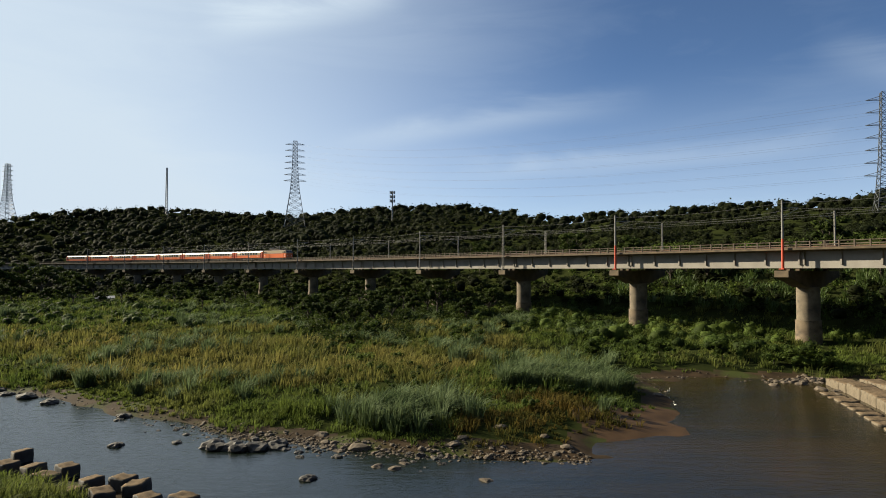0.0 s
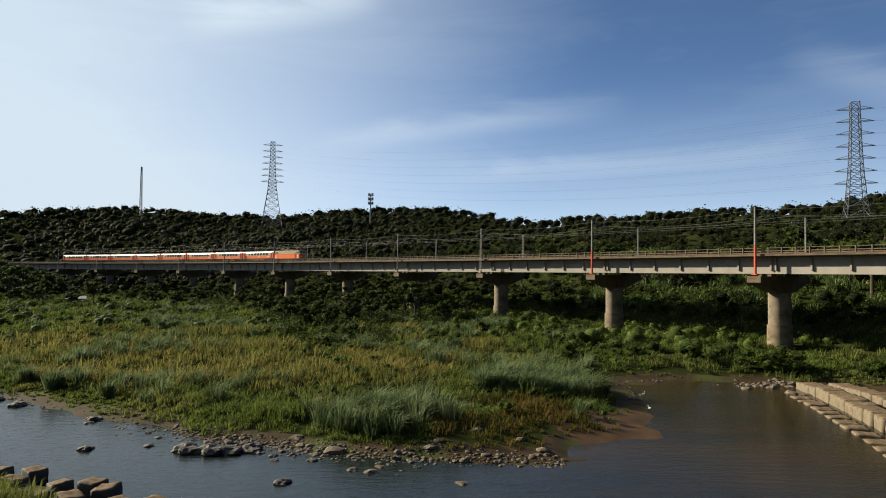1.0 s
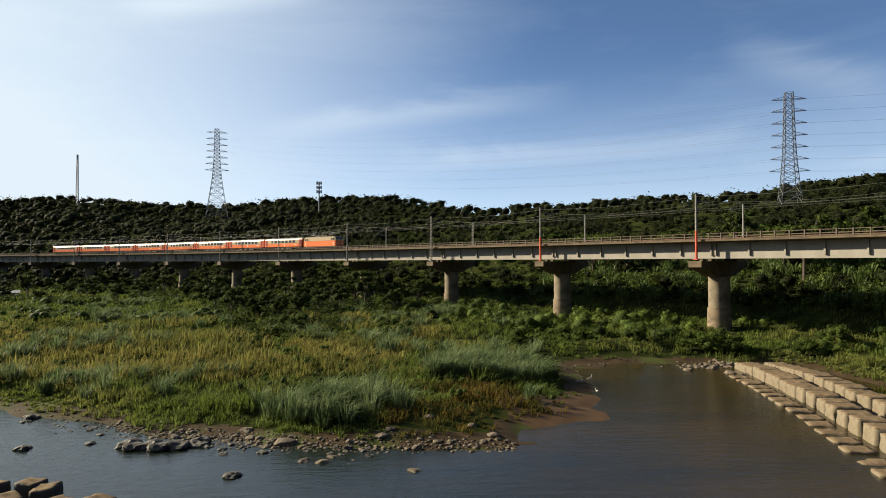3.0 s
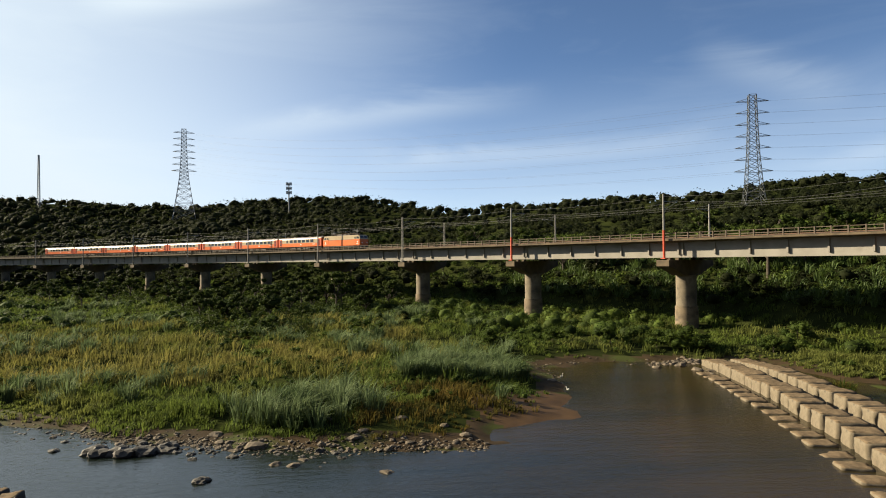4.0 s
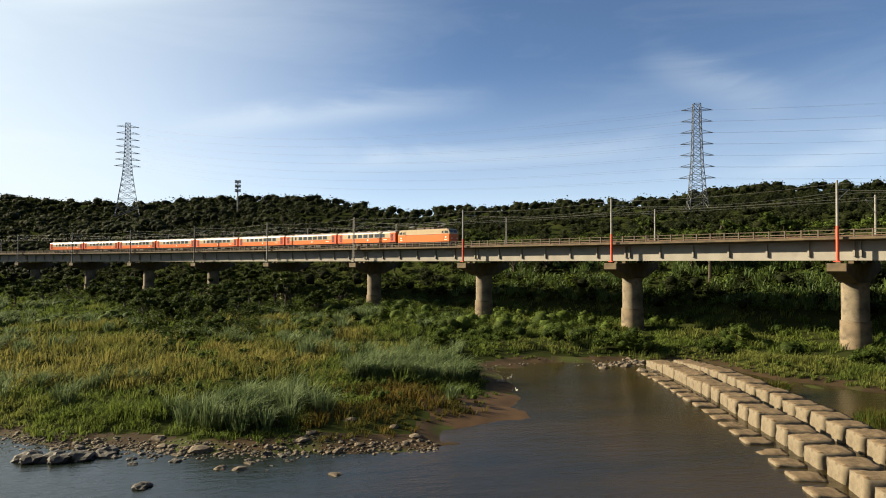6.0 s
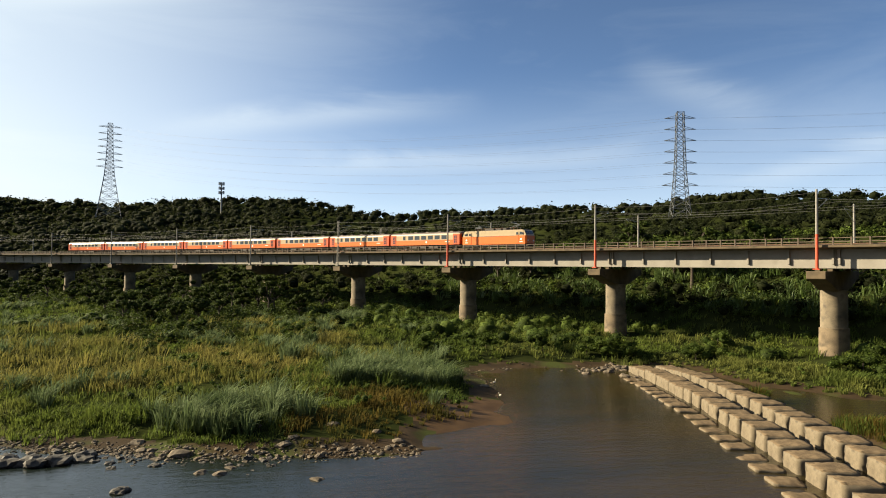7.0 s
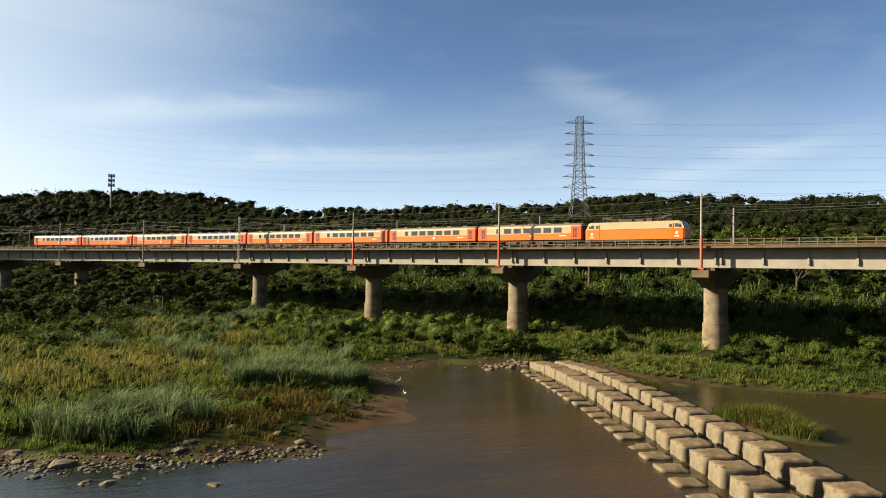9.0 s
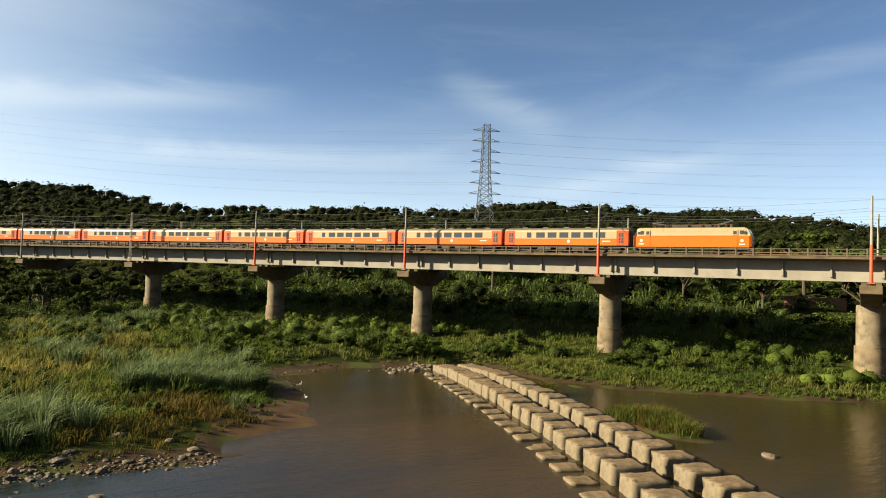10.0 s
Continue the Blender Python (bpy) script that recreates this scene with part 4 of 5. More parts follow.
def crowns(pts, size, leaf, count, rng, flat=0.9, core=0.8):
    """Leafy crowns: an uneven core with many leaf faces standing off it."""
    v, q = clumps(pts, size, leaf, count, rng, flat)
    n, k = len(pts), len(BALL_V)
    rr = size[:, None] * core * rng.uniform(0.7, 1.1, (n, k))
    c = pts[:, None, :] + BALL_V[None] * rr[..., None] * np.array([1, 1, flat])
    f = (np.arange(n)[:, None, None] * k + BALL_F[None]).reshape(-1, 4)
    return np.concatenate([v, c.reshape(-1, 3)]), np.concatenate([q, f + len(v)])


def scatter(n, az0, az1, r0, r1, rng, power=0.5):
    """Places by bearing and distance, thinning with distance."""
    a = np.radians(rng.uniform(az0, az1, n))
    r = r0 * (r1 / r0) ** (rng.uniform(0, 1, n) ** power)
    return r * np.sin(a), r * np.cos(a), r


def meadow():
    rng = np.random.default_rng(3)
    # tall grass of the flood plain, green and dry in drifts
    x, y, r = scatter(27000, -42, 70, 26, 330, rng, 0.62)
    # more along the water's edge, on the islet and on the near shore
    ex = [(rng.normal(46.4, 1.6, 700), rng.normal(41.5, 4.2, 700)), (rng.normal(-30, 7, 900), rng.normal(33, 5.5, 900)), (rng.normal(47.3, 0.4, 40), rng.normal(56.6, 0.5, 40)), (rng.normal(52.9, 0.7, 14), rng.normal(63, 1.6, 14)), (rng.normal(48, 4, 150), rng.normal(18, 3, 150))]
    for i in (2, 3, 4, 5, 6, 7, 8, 9, 18, 19, 20, 21, 22, 23, 24):
        (ax, ay), (bx, by) = SHORE[i], SHORE[i + 1]
        L = math.hypot(bx - ax, by - ay)
        n = int(15 * min(L, 40))
        f, k = rng.uniform(0, 1, n), rng.uniform(0.2, 8, n)
        ex.append((ax + (bx - ax) * f - (by - ay) / L * k, ay + (by - ay) * f + (bx - ax) / L * k))
    x, y = np.concatenate([x] + [e[0] for e in ex]), np.concatenate([y] + [e[1] for e in ex])
    r = np.hypot(x, y)
    d, b, h = shore_distance(x, y), behind(x, y), height(x, y)
    drift = wobble(x, y, 9, 2) + 0.5 * wobble(x, y, 3, 7)
    ok = (h > np.where((x > 44) | (x < -15), 0.10, 0.28) + 0.2 * rng.uniform(0, 1, len(x))) & (b < 26) & (r > 24) & ~((y < 20) & (x < 20))
    spit = (x > 1) & (x < 22) & (y < 63)
    zone = (x < 12) & (y > 68) & (y < 128)
    dry = ok & ~spit & zone & (drift > -0.4)
    isle = ok & (d < -1) & (x > 40)
    weed = ok & ~isle & spit & (drift > -0.55)
    weed = weed | (isle & (rng.uniform(0, 1, len(x)) < 0.5))
    green = ok & ~dry & ~weed
    for name, sel, mat, hs, lab in (("meadow_grass", green, M_GRASS, 1.05, "dense green grass covering the flood plain"), ("dry_grass", dry, M_DRYGRASS, 1.5, "tall yellowing dry grass on the flood plain"),
                                    ("brown_weeds", weed, M_WEED, 1.1, "brownish weeds on the sandy spit and islet")):
        p = np.stack([x[sel], y[sel], h[sel] - 0.05], -1)
        hg = hs * (0.75 + 0.5 * rng.uniform(0, 1, sel.sum())) * np.clip(1 + 0.35 * wobble(x[sel], y[sel], 5, 1) + 0.5 * wobble(x[sel], y[sel], 1.6, 3), 0.35, 1.8)
        hg *= np.where(d[sel] < 0, np.where(x[sel] > 40, np.where(y[sel] > 53, 1.7, 1.0), 0.9), np.clip(d[sel] / 6, 0.45, 1))
        v, q = blades(p, hg, (0.012 + r[sel] * 0.0004) * np.where((x[sel] > 40) & (d[sel] < 0), 0.6, 1), 0.75, 15, rng, 0.5)
        tagged(array_mesh(name, v, q, mat), lab, "grass", kind="stuff")
    # big arching reed tussocks, a stand of them behind the gravel shore
    REED = (-3.4, 55.6)
    x, y, r = scatter(2400, -40, 66, 58, 200, rng, 0.7)
    d, b, h = shore_distance(x, y), behind(x, y), height(x, y)
    ok = (d > 3.5) & (b < 5) & (x < 30) & (wobble(x, y, 7, 9) > 0.25)
    xx = np.concatenate([x[ok], rng.normal(REED[0], 2.6, 70), rng.uniform(6, 20, 110)])
    yy = np.concatenate([y[ok], rng.normal(REED[1], 2.0, 70), rng.uniform(66, 76, 110)])
    hh = height(xx, yy)
    keep = hh > 0.5
    xx, yy, hh = xx[keep], yy[keep], hh[keep]
    v, q = blades(np.stack([xx, yy, hh], -1), rng.uniform(1.8, 3.0, len(xx)), 0.014 + np.hypot(xx, yy) * 0.0004, 0.8, 60, rng, 0.22)
    tagged(array_mesh("reed_tussocks", v, q, M_REED), "large arching silvery green reed tussocks", "reeds", kind="stuff")


meadow()


def shrubs():
    rng = np.random.default_rng(8)
    x, y, r = scatter(3900, -42, 72, 60, 330, rng, 0.75)
    d, b, h = shore_distance(x, y), behind(x, y), height(x, y)
    band = wobble(x, y, 14, 4) + 0.5 * wobble(x, y, 5, 1)
    az = np.degrees(np.arctan2(x, y))
    edge = np.interp(az, [-40, -12, 0, 15, 30, 45, 70], [170, 118, 112, 106, 100, 96, 86])
    ok = (d > 3) & (b < 15) & (((r > edge) & (band > -0.35)) | ((r > edge - 30) & (band > 0.8)))
    size = rng.uniform(0.9, 2.7, len(x)) * (1 + 0.35 * band)
    ok &= size > 0.3
    p = np.stack([x[ok], y[ok], h[ok] + 0.25 * size[ok]], -1)
    v, q = crowns(p, size[ok], 0.04 + r[ok] * 0.0006, 140, rng, 0.85, 0.5)
    tagged(array_mesh("shrubs", v, q, M_SHRUB), "low green shrubs and creepers over the flood plain", "shrubs", kind="stuff")
    # leafy weeds standing out of the meadow
    x, y, r = scatter(2600, -40, 66, 56, 150, rng, 0.8)
    d, b, h = shore_distance(x, y), behind(x, y), height(x, y)
    ok = (d > 2.5) & (b < -8) & (wobble(x, y, 6, 11) + 0.5 * wobble(x, y, 2.5, 5) > 0.1)
    size = rng.uniform(0.3, 0.85, ok.sum())
    v, q = crowns(np.stack([x[ok], y[ok], h[ok] + 0.55 + 0.3 * size], -1), size, 0.03 + r[ok] * 0.0005, 60, rng, 1.0, 0.4)
    tagged(array_mesh("leafy_weeds", v, q, M_SHRUB), "leafy green weeds standing among the meadow grass", "weeds", kind="stuff")
    # broad-leaved plants on the bank behind the viaduct
    x, y, r = scatter(2000, 14, 58, 105, 190, rng, 0.8)
    b, h = behind(x, y), height(x, y)
    ok = (b > 18) & (b < 36) & (wobble(x, y, 10, 3) > -0.45)
    v, q = blades(np.stack([x[ok], y[ok], h[ok] + 0.8], -1), rng.uniform(1.6, 3.0, ok.sum()), np.full(ok.sum(), 0.08), 1.0, 18, rng, 0.25)
    tagged(array_mesh("broad_leaf_plants", v, q, M_BANANA), "pale green broad-leaved plants on the shaded bank", "plants", kind="stuff")


shrubs()


def forest():
    rng = np.random.default_rng(12)
    x, y, r = scatter(9500, -46, 78, 95, 760, rng, 0.6)
    x2, y2, _ = scatter(5200, -46, 2, 240, 740, rng, 0.6)
    x, y = np.concatenate([x, x2]), np.concatenate([y, y2])
    r = np.hypot(x, y)
    b = behind(x, y)
    az = np.degrees(np.arctan2(x, y))
    far = np.interp(az, [-180, -90, -34, 0, 20, 45, 65, 120, 180], [900, 800, 680, 500, 420, 340, 310, 400, 900])
    ok = ((b > 17) | (r > 320)) & (r < far + 25)
    x, y, r, h = x[ok], y[ok], r[ok], height(x[ok], y[ok])
    size = (1.8 + 2.9 * rng.uniform(0, 1, len(x)) ** 2) * np.clip(r / 330, 0.8, 1.6) * (1 + 0.2 * wobble(x, y, 30, 6))
    p = np.stack([x, y, h + size * 0.55 + 0.4], -1)
    near = r < 300
    v, q = crowns(p[~near], size[~near], 0.14 + r[~near] * 0.00105, 24, rng, 0.75, 0.55)
    v2, q2 = crowns(p[near], size[near], 0.1 + r[near] * 0.0009, 70, rng, 0.8, 0.4)
    v, q = np.concatenate([v, v2]), np.concatenate([q, q2 + len(v)])
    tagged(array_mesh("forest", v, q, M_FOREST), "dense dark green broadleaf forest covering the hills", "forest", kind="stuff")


forest()


def thicket():
    """Dense undergrowth on the bank behind the viaduct and under the trees in front of it."""
    rng = np.random.default_rng(15)
    x, y, r = scatter(7500, -42, 76, 100, 360, rng, 0.9)
    b, h, az = behind(x, y), height(x, y), np.degrees(np.arctan2(x, y))
    front = np.interp(az, [-40, -14, -11, -5, -2, 4, 10], [-30, -30, -68, -68, -28, -12, 12])
    ok = (b > np.minimum(front, 13)) & (b < 62) & ~((b > 0) & (b < 12) & (az > 8)) & ((az < 8) | (b > 19))
    for name, sel, mat, lab in (("thicket", ok & (az < 8), M_TREE, "dark dense undergrowth along the viaduct"), ("bank_scrub", ok & (az >= 8), M_BANK, "tangled green scrub on the bank behind the viaduct")):
        size = rng.uniform(0.8, 2.1, sel.sum()) * (1 + 0.25 * wobble(x[sel], y[sel], 9, 3))
        v, q = crowns(np.stack([x[sel], y[sel], h[sel] + 0.5 * size], -1), size, 0.06 + r[sel] * 0.0009, 76, rng, 0.95, 0.28)
        tagged(array_mesh(name, v, q, mat), lab, "undergrowth", kind="stuff")


thicket()


# ---------------------------------------------------------------- single trees and bushes
def tree_meshes(seed, h, spread):
    """Trunk with limbs, and a crown of leaf clumps: two meshes."""
    rnd, rng = random.Random(seed), np.random.default_rng(seed)
    bm = bmesh.new()
    rod(bm, (0, 0, -0.4), (0.1, 0.05, h * 0.45), 0.05 * h * 0.6, 0.03 * h * 0.6, 9)
    ends = []
    for i in range(7):
        a = i * 2.4 + rnd.uniform(-0.3, 0.3)
        z0 = h * rnd.uniform(0.22, 0.45)
        e = Vector((math.cos(a) * spread * rnd.uniform(0.4, 0.85), math.sin(a) * spread * rnd.uniform(0.4, 0.85), h * rnd.uniform(0.5, 0.85)))
        rod(bm, (0, 0, z0), e, 0.014 * h, 0.006 * h, 6)
        ends.append(e)
    me1 = bpy.data.meshes.new("trunk")
    bm.to_mesh(me1)
    bm.free()
    me1.materials.append(M_BARK)
    c = [(*e,) for e in ends] + [(rnd.uniform(-0.5, 0.5) * spread, rnd.uniform(-0.5, 0.5) * spread, h * rnd.uniform(0.45, 0.95)) for _ in range(9)]
    c = np.array(c)
    v, q = crowns(c, rng.uniform(0.26, 0.44, len(c)) * spread, np.full(len(c), 0.22), 105, rng, 0.85, 0.55)
    ob = array_mesh("crown", v, q, M_TREE)
    me2 = ob.data
    bpy.data.objects.remove(ob)
    return me1, me2


def trees():
    rnd = random.Random(21)
    kinds = [tree_meshes(31, 8.5, 3.6), tree_meshes(32, 7.0, 3.4), tree_meshes(33, 10.0, 4.2), tree_meshes(34, 6.0, 3.2)]
    spots = []
    for az, r in ((-11.5, 133), (-9.5, 127), (-7.6, 124), (-6.0, 131), (-4.4, 140), (-10.5, 142), (-8.6, 140), (-2.5, 150), (-0.5, 152), (1.5, 150), (4, 152), (-12.8, 160), (-6.5, 150)):
        spots.append((az, r))
    for az in np.arange(-35, 4, 1.25):
        spots.append((az + rnd.uniform(-0.5, 0.5), float(np.interp(az, [-35, -15, 4], [255, 195, 150])) + rnd.uniform(-14, 22)))
    for az in np.arange(-34, 20, 1.6):
        spots.append((az + rnd.uniform(-0.5, 0.5), float(np.interp(az, [-35, -15, 5, 20], [300, 232, 182, 142])) + rnd.uniform(14, 28)))
    for az in np.arange(20, 66, 2.6):
        spots.append((az + rnd.uniform(-0.8, 0.8), float(np.interp(az, [20, 35, 45, 66], [148, 134, 122, 112])) + rnd.uniform(0, 12)))
    tall = [(az + rnd.uniform(-0.4, 0.4), 300 + rnd.uniform(-20, 15)) for az in np.arange(-38, -28.6, 0.9)]
    for az, r in spots + tall:
        x, y = r * math.sin(radians(az)), r * math.cos(radians(az))
        t = tagged(new("tree"), "dark green broadleaf tree with a dense uneven crown", "tree", "trees by the viaduct")
        sc = rnd.uniform(0.75, 1.1) * (0.85 if float(behind(np.array(x), np.array(y))) < 0 else 1.15)
        if abs(float(behind(np.array(x), np.array(y))) - 6) < 9:
            sc *= 0.6
        if (az, r) in tall:
            sc = rnd.uniform(1.35, 1.7)
        t.matrix_basis = Matrix.Translation((x, y, float(height(x, y)))) @ Matrix.Rotation(rnd.uniform(0, 6.28), 4, "Z")
        a, b = rnd.choice(kinds)
        for nm, me in (("trunk", a), ("crown", b)):
            o = shared(nm, me, t, Matrix.Diagonal((sc, sc, sc * rnd.uniform(0.85, 1.1), 1)))


trees()


def bushes():
    """Rounded bushes that stand out along the bank."""
    rnd = random.Random(4)
    for x, y, s in ((71, 63, 2.6), (68.5, 64.5, 1.7), (66, 66, 1.2), (46.2, 84.5, 2.3), (43, 86, 1.7), (48, 83, 1.5), (38, 90, 2.0), (56.5, 80, 1.6), (80, 56, 1.6), (63, 84, 2.2), (86, 60, 2.0), (21, 95, 1.8), (3, 104, 2.0), (-14, 108, 2.1), (30, 92, 1.5)):
        rng, s = np.random.default_rng(int(x * 10) + 2000), s * 1.3
        n = 9
        c = np.stack([rng.normal(0, 0.42 * s, n), rng.normal(0, 0.42 * s, n), rng.uniform(0.25, 0.95, n) * s], -1)
        v, q = crowns(c, rng.uniform(0.35, 0.6, n) * s, np.full(n, 0.1), 190, rng, 0.9, 0.5)
        ob = tagged(new("bush"), "rounded green bush among the grass on the bank", "bush", "bushes on the bank")
        ob.matrix_basis = Matrix.Translation((x, y, float(height(x, y))))
        array_mesh("foliage", v, q, M_SHRUB, ob)
        part("stem", rod(bmesh.new(), (0, 0, -0.2), (0, 0, s * 0.6), 0.09, 0.05, 7), M_BARK, ob)


bushes()


# ---------------------------------------------------------------- rocks
def rock_mesh(seed, sub=2):
    bm = bmesh.new()
    bmesh.ops.create_icosphere(bm, subdivisions=sub, radius=1)
    o = Vector((seed * 3.7, seed * 1.9, 0))
    for v in bm.verts:
        k = 1 + 0.5 * noise.noise(v.co * 1.1 + o) + 0.28 * noise.noise(v.co * 2.6 + o)
        v.co *= k
        v.co.z *= 0.62
        if v.co.z < -0.25:
            v.co.z = -0.25
    me = bpy.data.meshes.new("rock")
    bm.to_mesh(me)
    bm.free()
    return me


def rocks():
    rnd = random.Random(77)
    pale, dark = [rock_mesh(i) for i in range(7)], [rock_mesh(i + 20, 3) for i in range(4)]
    for m in pale:
        m.materials.append(M_ROCK)
    for m in dark:
        m.materials.append(M_DARKROCK)

    def put(x, y, s, me, lab, lift=0.0, sq=1.0):
        ob = tagged(new("rock", me), lab, "rock", "river rocks")
        z = max(float(height(x, y)), -0.05) + lift
        ob.matrix_basis = Matrix.Translation((x, y, z)) @ Matrix.Rotation(rnd.uniform(0, 6.28), 4, "Z") @ Matrix.Diagonal((s * 1.2, s, s * sq, 1))
    for x, y, s in ((9.0, 48.2, 0.48), (7.7, 50.3, 0.36), (-9.5, 52.2, 0.5), (-6.2, 48.8, 0.6), (-7.6, 48.3, 0.38), (-3.2, 44.1, 0.45), (-4.4, 44.6, 0.4), (-2.6, 45.2, 0.35), (2.7, 41.6, 0.4),
                    (47.1, 30.4, 0.62), (-1.2, 52.5, 0.4), (4.5, 51.8, 0.5), (-8.9, 50.4, 0.4), (0.8, 48.6, 0.45), (1.5, 49.4, 0.35), (37.8, 75.6, 0.6), (41.4, 76.4, 0.7), (41.6, 73.0, 0.7), (22.3, 69, 0.5), (42.6, 71.8, 0.5), (41.8, 70.2, 0.4)):
        put(x, y, s, rnd.choice(pale), "pale rounded river rock at the water's edge", sq=0.8)
    for x, y, s in ((-16.9, 49.4, 1.0), (-13.7, 49.0, 0.85), (-8.5, 42.0, 0.5), (-28.6, 59.5, 0.6), (-24.5, 49.8, 0.5), (-38.8, 65.5, 0.7), (-46, 70, 0.6), (-48, 71.5, 0.8), (-12.4, 49.6, 0.8), (-15.2, 49.0, 1.0), (-43, 68.5, 0.9)):
        put(x, y, s, rnd.choice(dark), "dark wet river boulder standing in the shallows")
    # small dark stones in the shallows before the gravel
    for _ in range(60):
        i = rnd.choice((5, 6, 7, 8, 9))
        (ax, ay), (bx, by) = SHORE[i], SHORE[i + 1]
        f, k = rnd.random(), -abs(rnd.gauss(1.4, 1.3))
        L = math.hypot(bx - ax, by - ay)
        put(ax + (bx - ax) * f - (by - ay) / L * k, ay + (by - ay) * f + (bx - ax) / L * k, 0.12 + 0.24 * rnd.random() ** 2, rnd.choice(dark), "small dark wet stone standing in the shallows")
    # the cobbles along the shore, single ones first
    pts = []
    for _ in range(2300):
        u = rnd.random()
        i = rnd.choice((6, 7, 7, 8, 8, 9, 9, 10, 10)) if u < 0.8 else rnd.choice((3, 4, 5, 15, 16, 17, 18, 18))
        (ax, ay), (bx, by) = SHORE[i], SHORE[i + 1]
        f = rnd.random()
        k = rnd.gauss(0.25, 0.8) if u < 0.8 else rnd.gauss(0, 0.6)
        L = math.hypot(bx - ax, by - ay)
        pts.append((ax + (bx - ax) * f - (by - ay) / L * k, ay + (by - ay) * f + (bx - ax) / L * k, min(0.30, 0.04 + rnd.expovariate(21))))
    pts += [(rnd.gauss(41.0, 2.2), rnd.gauss(78.0, 0.5), 0.10 + rnd.expovariate(9)) for _ in range(110)]
    pts += [(rnd.gauss(44.4, 0.9), rnd.gauss(78.6, 1.3), 0.14 + rnd.expovariate(7)) for _ in range(50)]
    pts = [(x, y, min(s, 0.42)) for x, y, s in pts]
    pts.sort(key=lambda p: -p[2])
    for x, y, s in pts[:200]:
        put(x, y, s, rnd.choice(pale), "grey-brown river cobble on the gravel shore")
    base = rock_mesh(50, 1)
    n = len(base.vertices)
    bv = np.empty(n * 3)
    base.vertices.foreach_get("co", bv)
    bv = bv.reshape(-1, 3)
    bf = np.array([p.vertices[:] for p in base.polygons])
    bpy.data.meshes.remove(base)
    V, F = [], []
    for j, (x, y, s) in enumerate(pts[200:]):
        a = rnd.uniform(0, 6.28)
        c, d = math.cos(a), math.sin(a)
        w = bv * s * np.array([1.2, 1, 0.9])
        V.append(np.stack([w[:, 0] * c - w[:, 1] * d + x, w[:, 0] * d + w[:, 1] * c + y, w[:, 2] + max(float(height(x, y)), -0.03)], -1))
        F.append(bf + j * n)
    tagged(array_mesh("gravel", np.concatenate(V), np.concatenate(F), M_ROCK), "small stones and gravel along the river shore", "gravel", kind="stuff")


rocks()

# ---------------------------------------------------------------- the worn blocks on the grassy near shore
# dark rock colour on the sides puts their shade in; tops stay brown
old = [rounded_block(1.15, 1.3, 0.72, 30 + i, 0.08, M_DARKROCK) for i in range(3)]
for i, (x, y, z, a) in enumerate(((-29.1, 46, 0.0, 0.2), (-28.2, 43, 0.1, 0.5), (-30.5, 43.4, 0.0, 0.1), (-26.2, 42.6, 0.0, 0.4), (-24.1, 42.7, 0.0, 0.3), (-24.6, 41.2, -0.1, 0.7), (-21.1, 40, 0.0, 0.2), (-19.2, 40, 0.1, 0.6),
                                  (-19.4, 37.9, 0.0, 0.1), (-21.4, 38.3, -0.1, 0.4), (-16.4, 37, 0.0, 0.3), (-14.4, 37, 0.0, 0.5), (-18.0, 39.2, 0.0, 0.9))):
    ob = tagged(new("river_block", old[i % 3]), "weathered concrete block by the grassy shore, its shaded sides coloured dark", "concrete block", "blocks on the near shore")
    ob.matrix_basis = Matrix.Translation((x, y, z)) @ Matrix.Rotation(a + 0.6, 4, "Z") @ Matrix.Rotation(0.08 * (i % 3 - 1), 4, "X")

# ---------------------------------------------------------------- far bits under the viaduct
shed = tagged(new("shed"), "low shed with a pale tin roof among trees", "shed")
shed.matrix_basis = Matrix.Translation(polar(-27.1, 238, float(height(*polar(-27.1, 238).xy)))) @ Matrix.Rotation(0.45, 4, "Z") @ Matrix.Scale(0.6, 4)
part("wall", box(bmesh.new(), -4.2, 4.2, -2.5, 2.5, -0.5, 3.4), M_DARKCONC, shed)
bm = bmesh.new()
tube(bm, [[(x, -3.0, 3.4), (x, 0, 4.6), (x, 3.0, 3.4), (x, 3.0, 3.3), (x, 0, 4.48), (x, -3.0, 3.3)] for x in (-4.8, 4.8)])
part("roof", bm, M_TIN, shed, "pale tin roof")
for az, r in ((47.9, 150), (52.0, 146)):
    p = polar(az, r)
    ob = tagged(new("old_pier"), "old grey concrete pier standing behind the viaduct", "bridge pier")
    ob.matrix_basis = Matrix.Translation((p.x, p.y, 0))
    part("shaft", rod(bmesh.new(), (0, 0, 0), (0, 0, 11.3), 0.95, 0.85, 16), M_CONC, ob)
    part("cap", box(bmesh.new(), -1.4, 1.4, -1.0, 1.0, 11.3, 12.2, 0.06), M_CONC, ob)
p = polar(60.0, 122)
ob = tagged(new("ruined_wall"), "low reddish brick wall under the trees", "wall")
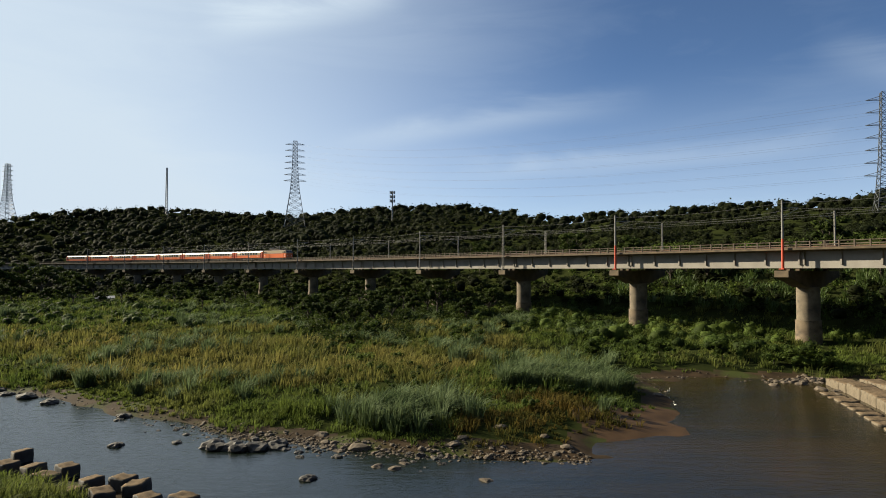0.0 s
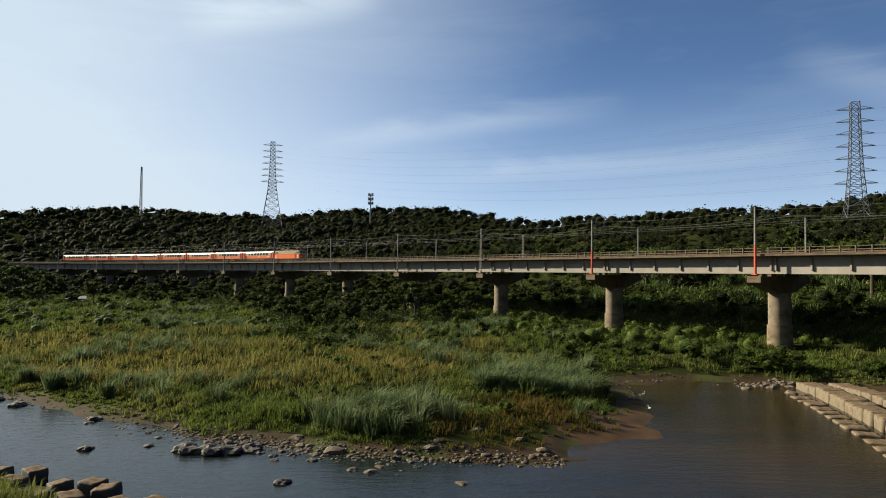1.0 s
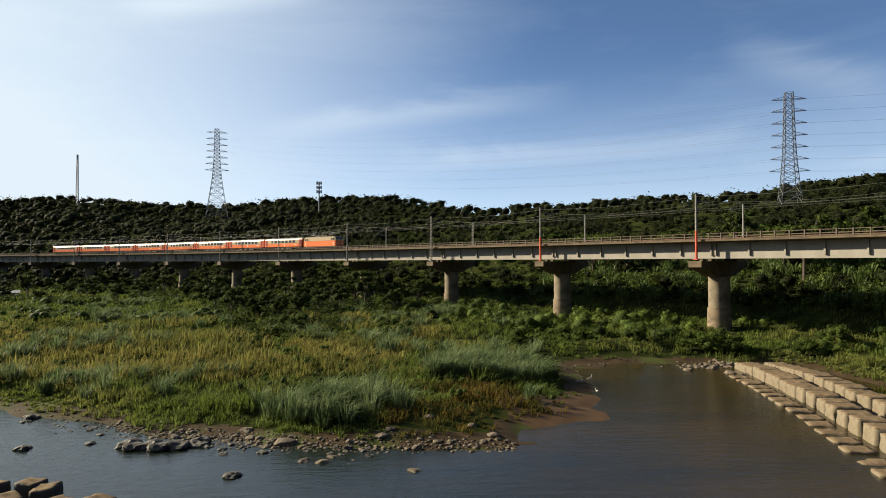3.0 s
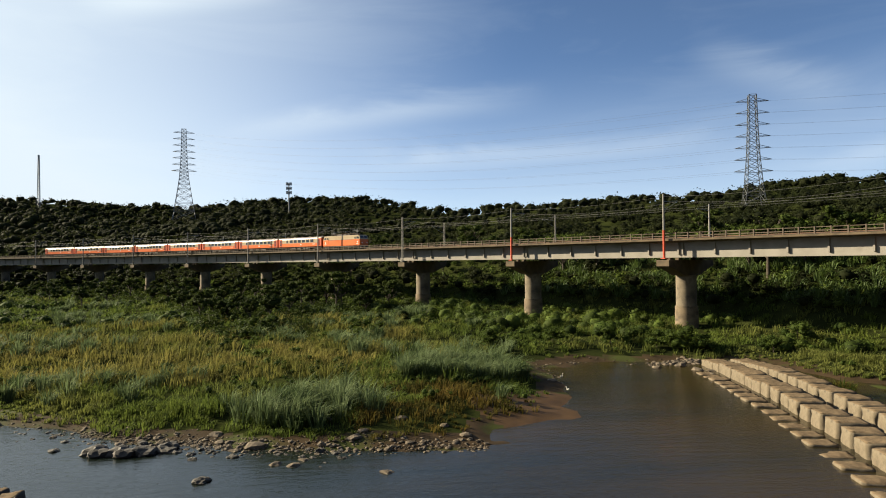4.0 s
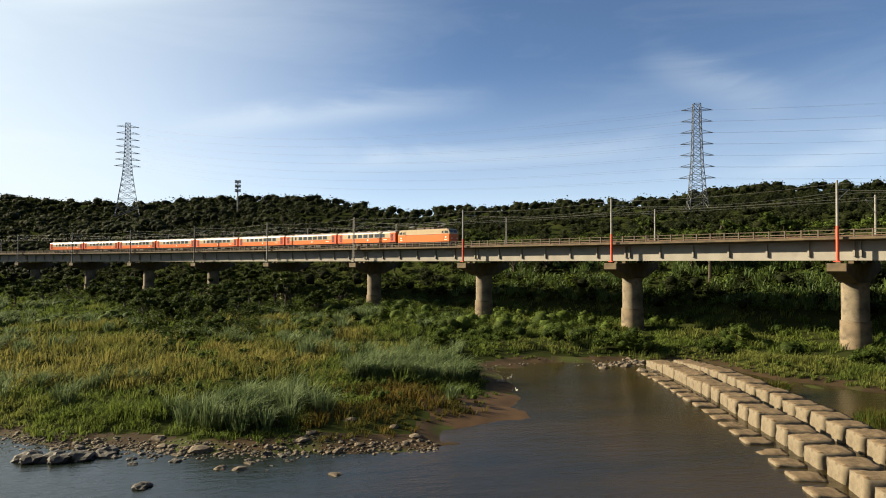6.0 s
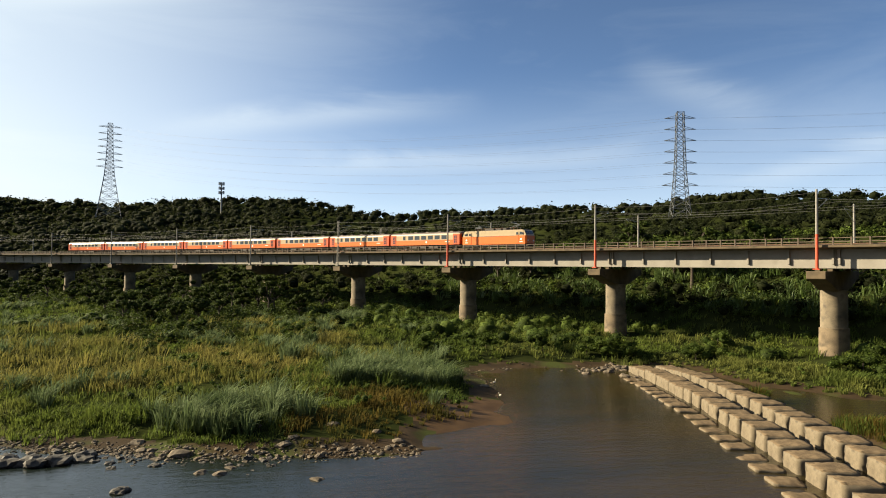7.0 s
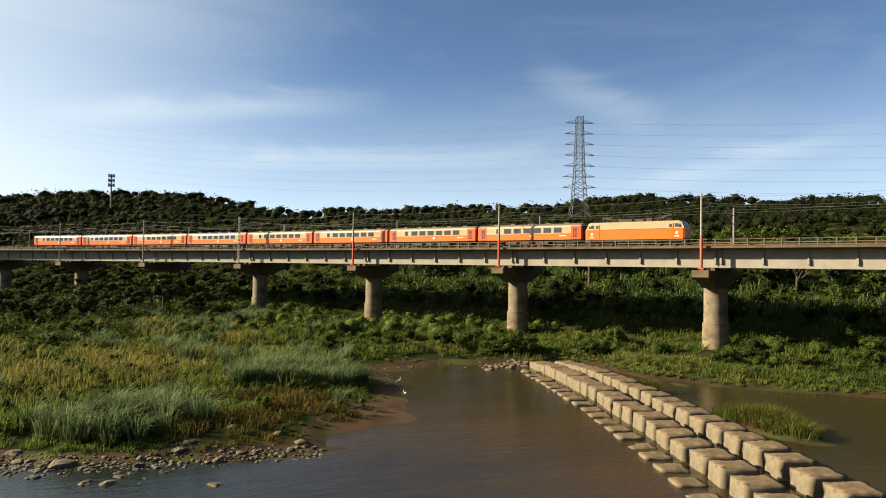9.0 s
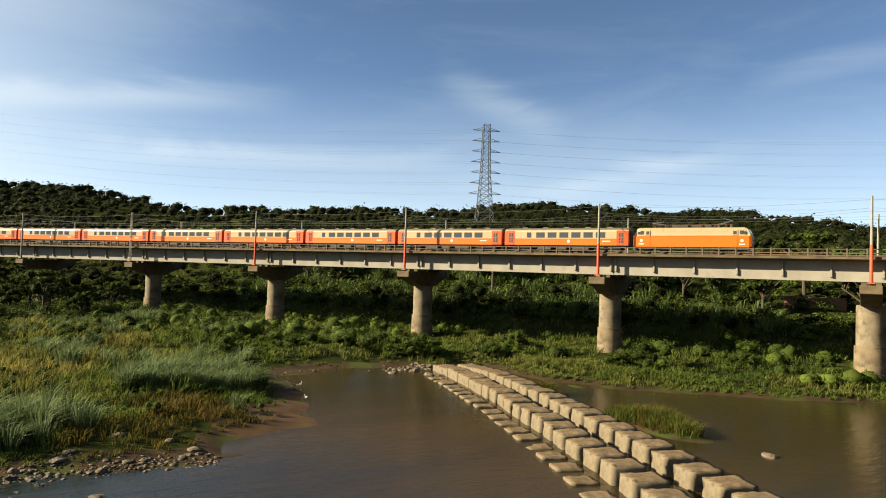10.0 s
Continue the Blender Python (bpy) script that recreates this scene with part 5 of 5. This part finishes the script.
ob.matrix_basis = Matrix.Translation((p.x, p.y, float(height(p.x, p.y)))) @ Matrix.Rotation(-1.0, 4, "Z")
part("masonry", box(bmesh.new(), -4.5, 4.5, -0.3, 0.3, -0.6, 1.6, 0.05), M_RUST, ob)


# ---------------------------------------------------------------- white wading birds on the spit
def egret(x, y, turn, s=1.0):
    top = tagged(new("egret"), "small white egret standing at the water's edge", "bird", "egrets")
    top.matrix_basis = Matrix.Translation((x, y, max(0.0, float(height(x, y))))) @ Matrix.Rotation(turn, 4, "Z") @ Matrix.Scale(s, 4)
    bm = bmesh.new()
    bmesh.ops.create_uvsphere(bm, u_segments=14, v_segments=9, radius=1, matrix=Matrix.Translation((0, 0, 0.48)) @ Matrix.Rotation(0.5, 4, "Y") @ Matrix.Diagonal((0.27, 0.11, 0.12, 1)))
    part("body", bm, M_WHITE, top, smooth=True)
    bm = bmesh.new()
    pts = [(0.2, 0, 0.52), (0.30, 0, 0.66), (0.24, 0, 0.80), (0.30, 0, 0.90)]
    for a, c in zip(pts, pts[1:]):
        rod(bm, a, c, 0.035, 0.028, 8)
    bmesh.ops.create_uvsphere(bm, u_segments=10, v_segments=7, radius=0.05, matrix=Matrix.Translation((0.32, 0, 0.91)))
    part("neck", bm, M_WHITE, top)
    part("bill", rod(bmesh.new(), (0.35, 0, 0.91), (0.50, 0, 0.88), 0.018, 0.004, 7), M_DARKROCK, top, "dark pointed bill")
    for dy in (-0.05, 0.05):
        part("leg", rod(bmesh.new(), (0, dy, -0.05), (-0.02, dy, 0.42), 0.012, 0.012, 6), M_DARKROCK, top)


egret(23.9, 70.3, 0.6, 0.7)
egret(22.2, 63.4, 2.2, 0.6)


# ---------------------------------------------------------------- what moves
def motions():
    v, s0 = 22.97, -109.6            # metres a second, and where the engine's nose starts
    for car, back in [(loco, 9.2)] + [(c, 27.6 + 20.3 * i) for i, c in enumerate(cars)]:
        rows = []
        for i in range(21):
            t = i * 0.5
            s = (s0 + v * t) - back / (1 + TRACK / RADIUS)
            rows.append((t, on_line(s, TRACK, RAIL_Z)))
        walk(car, rows)


motions()
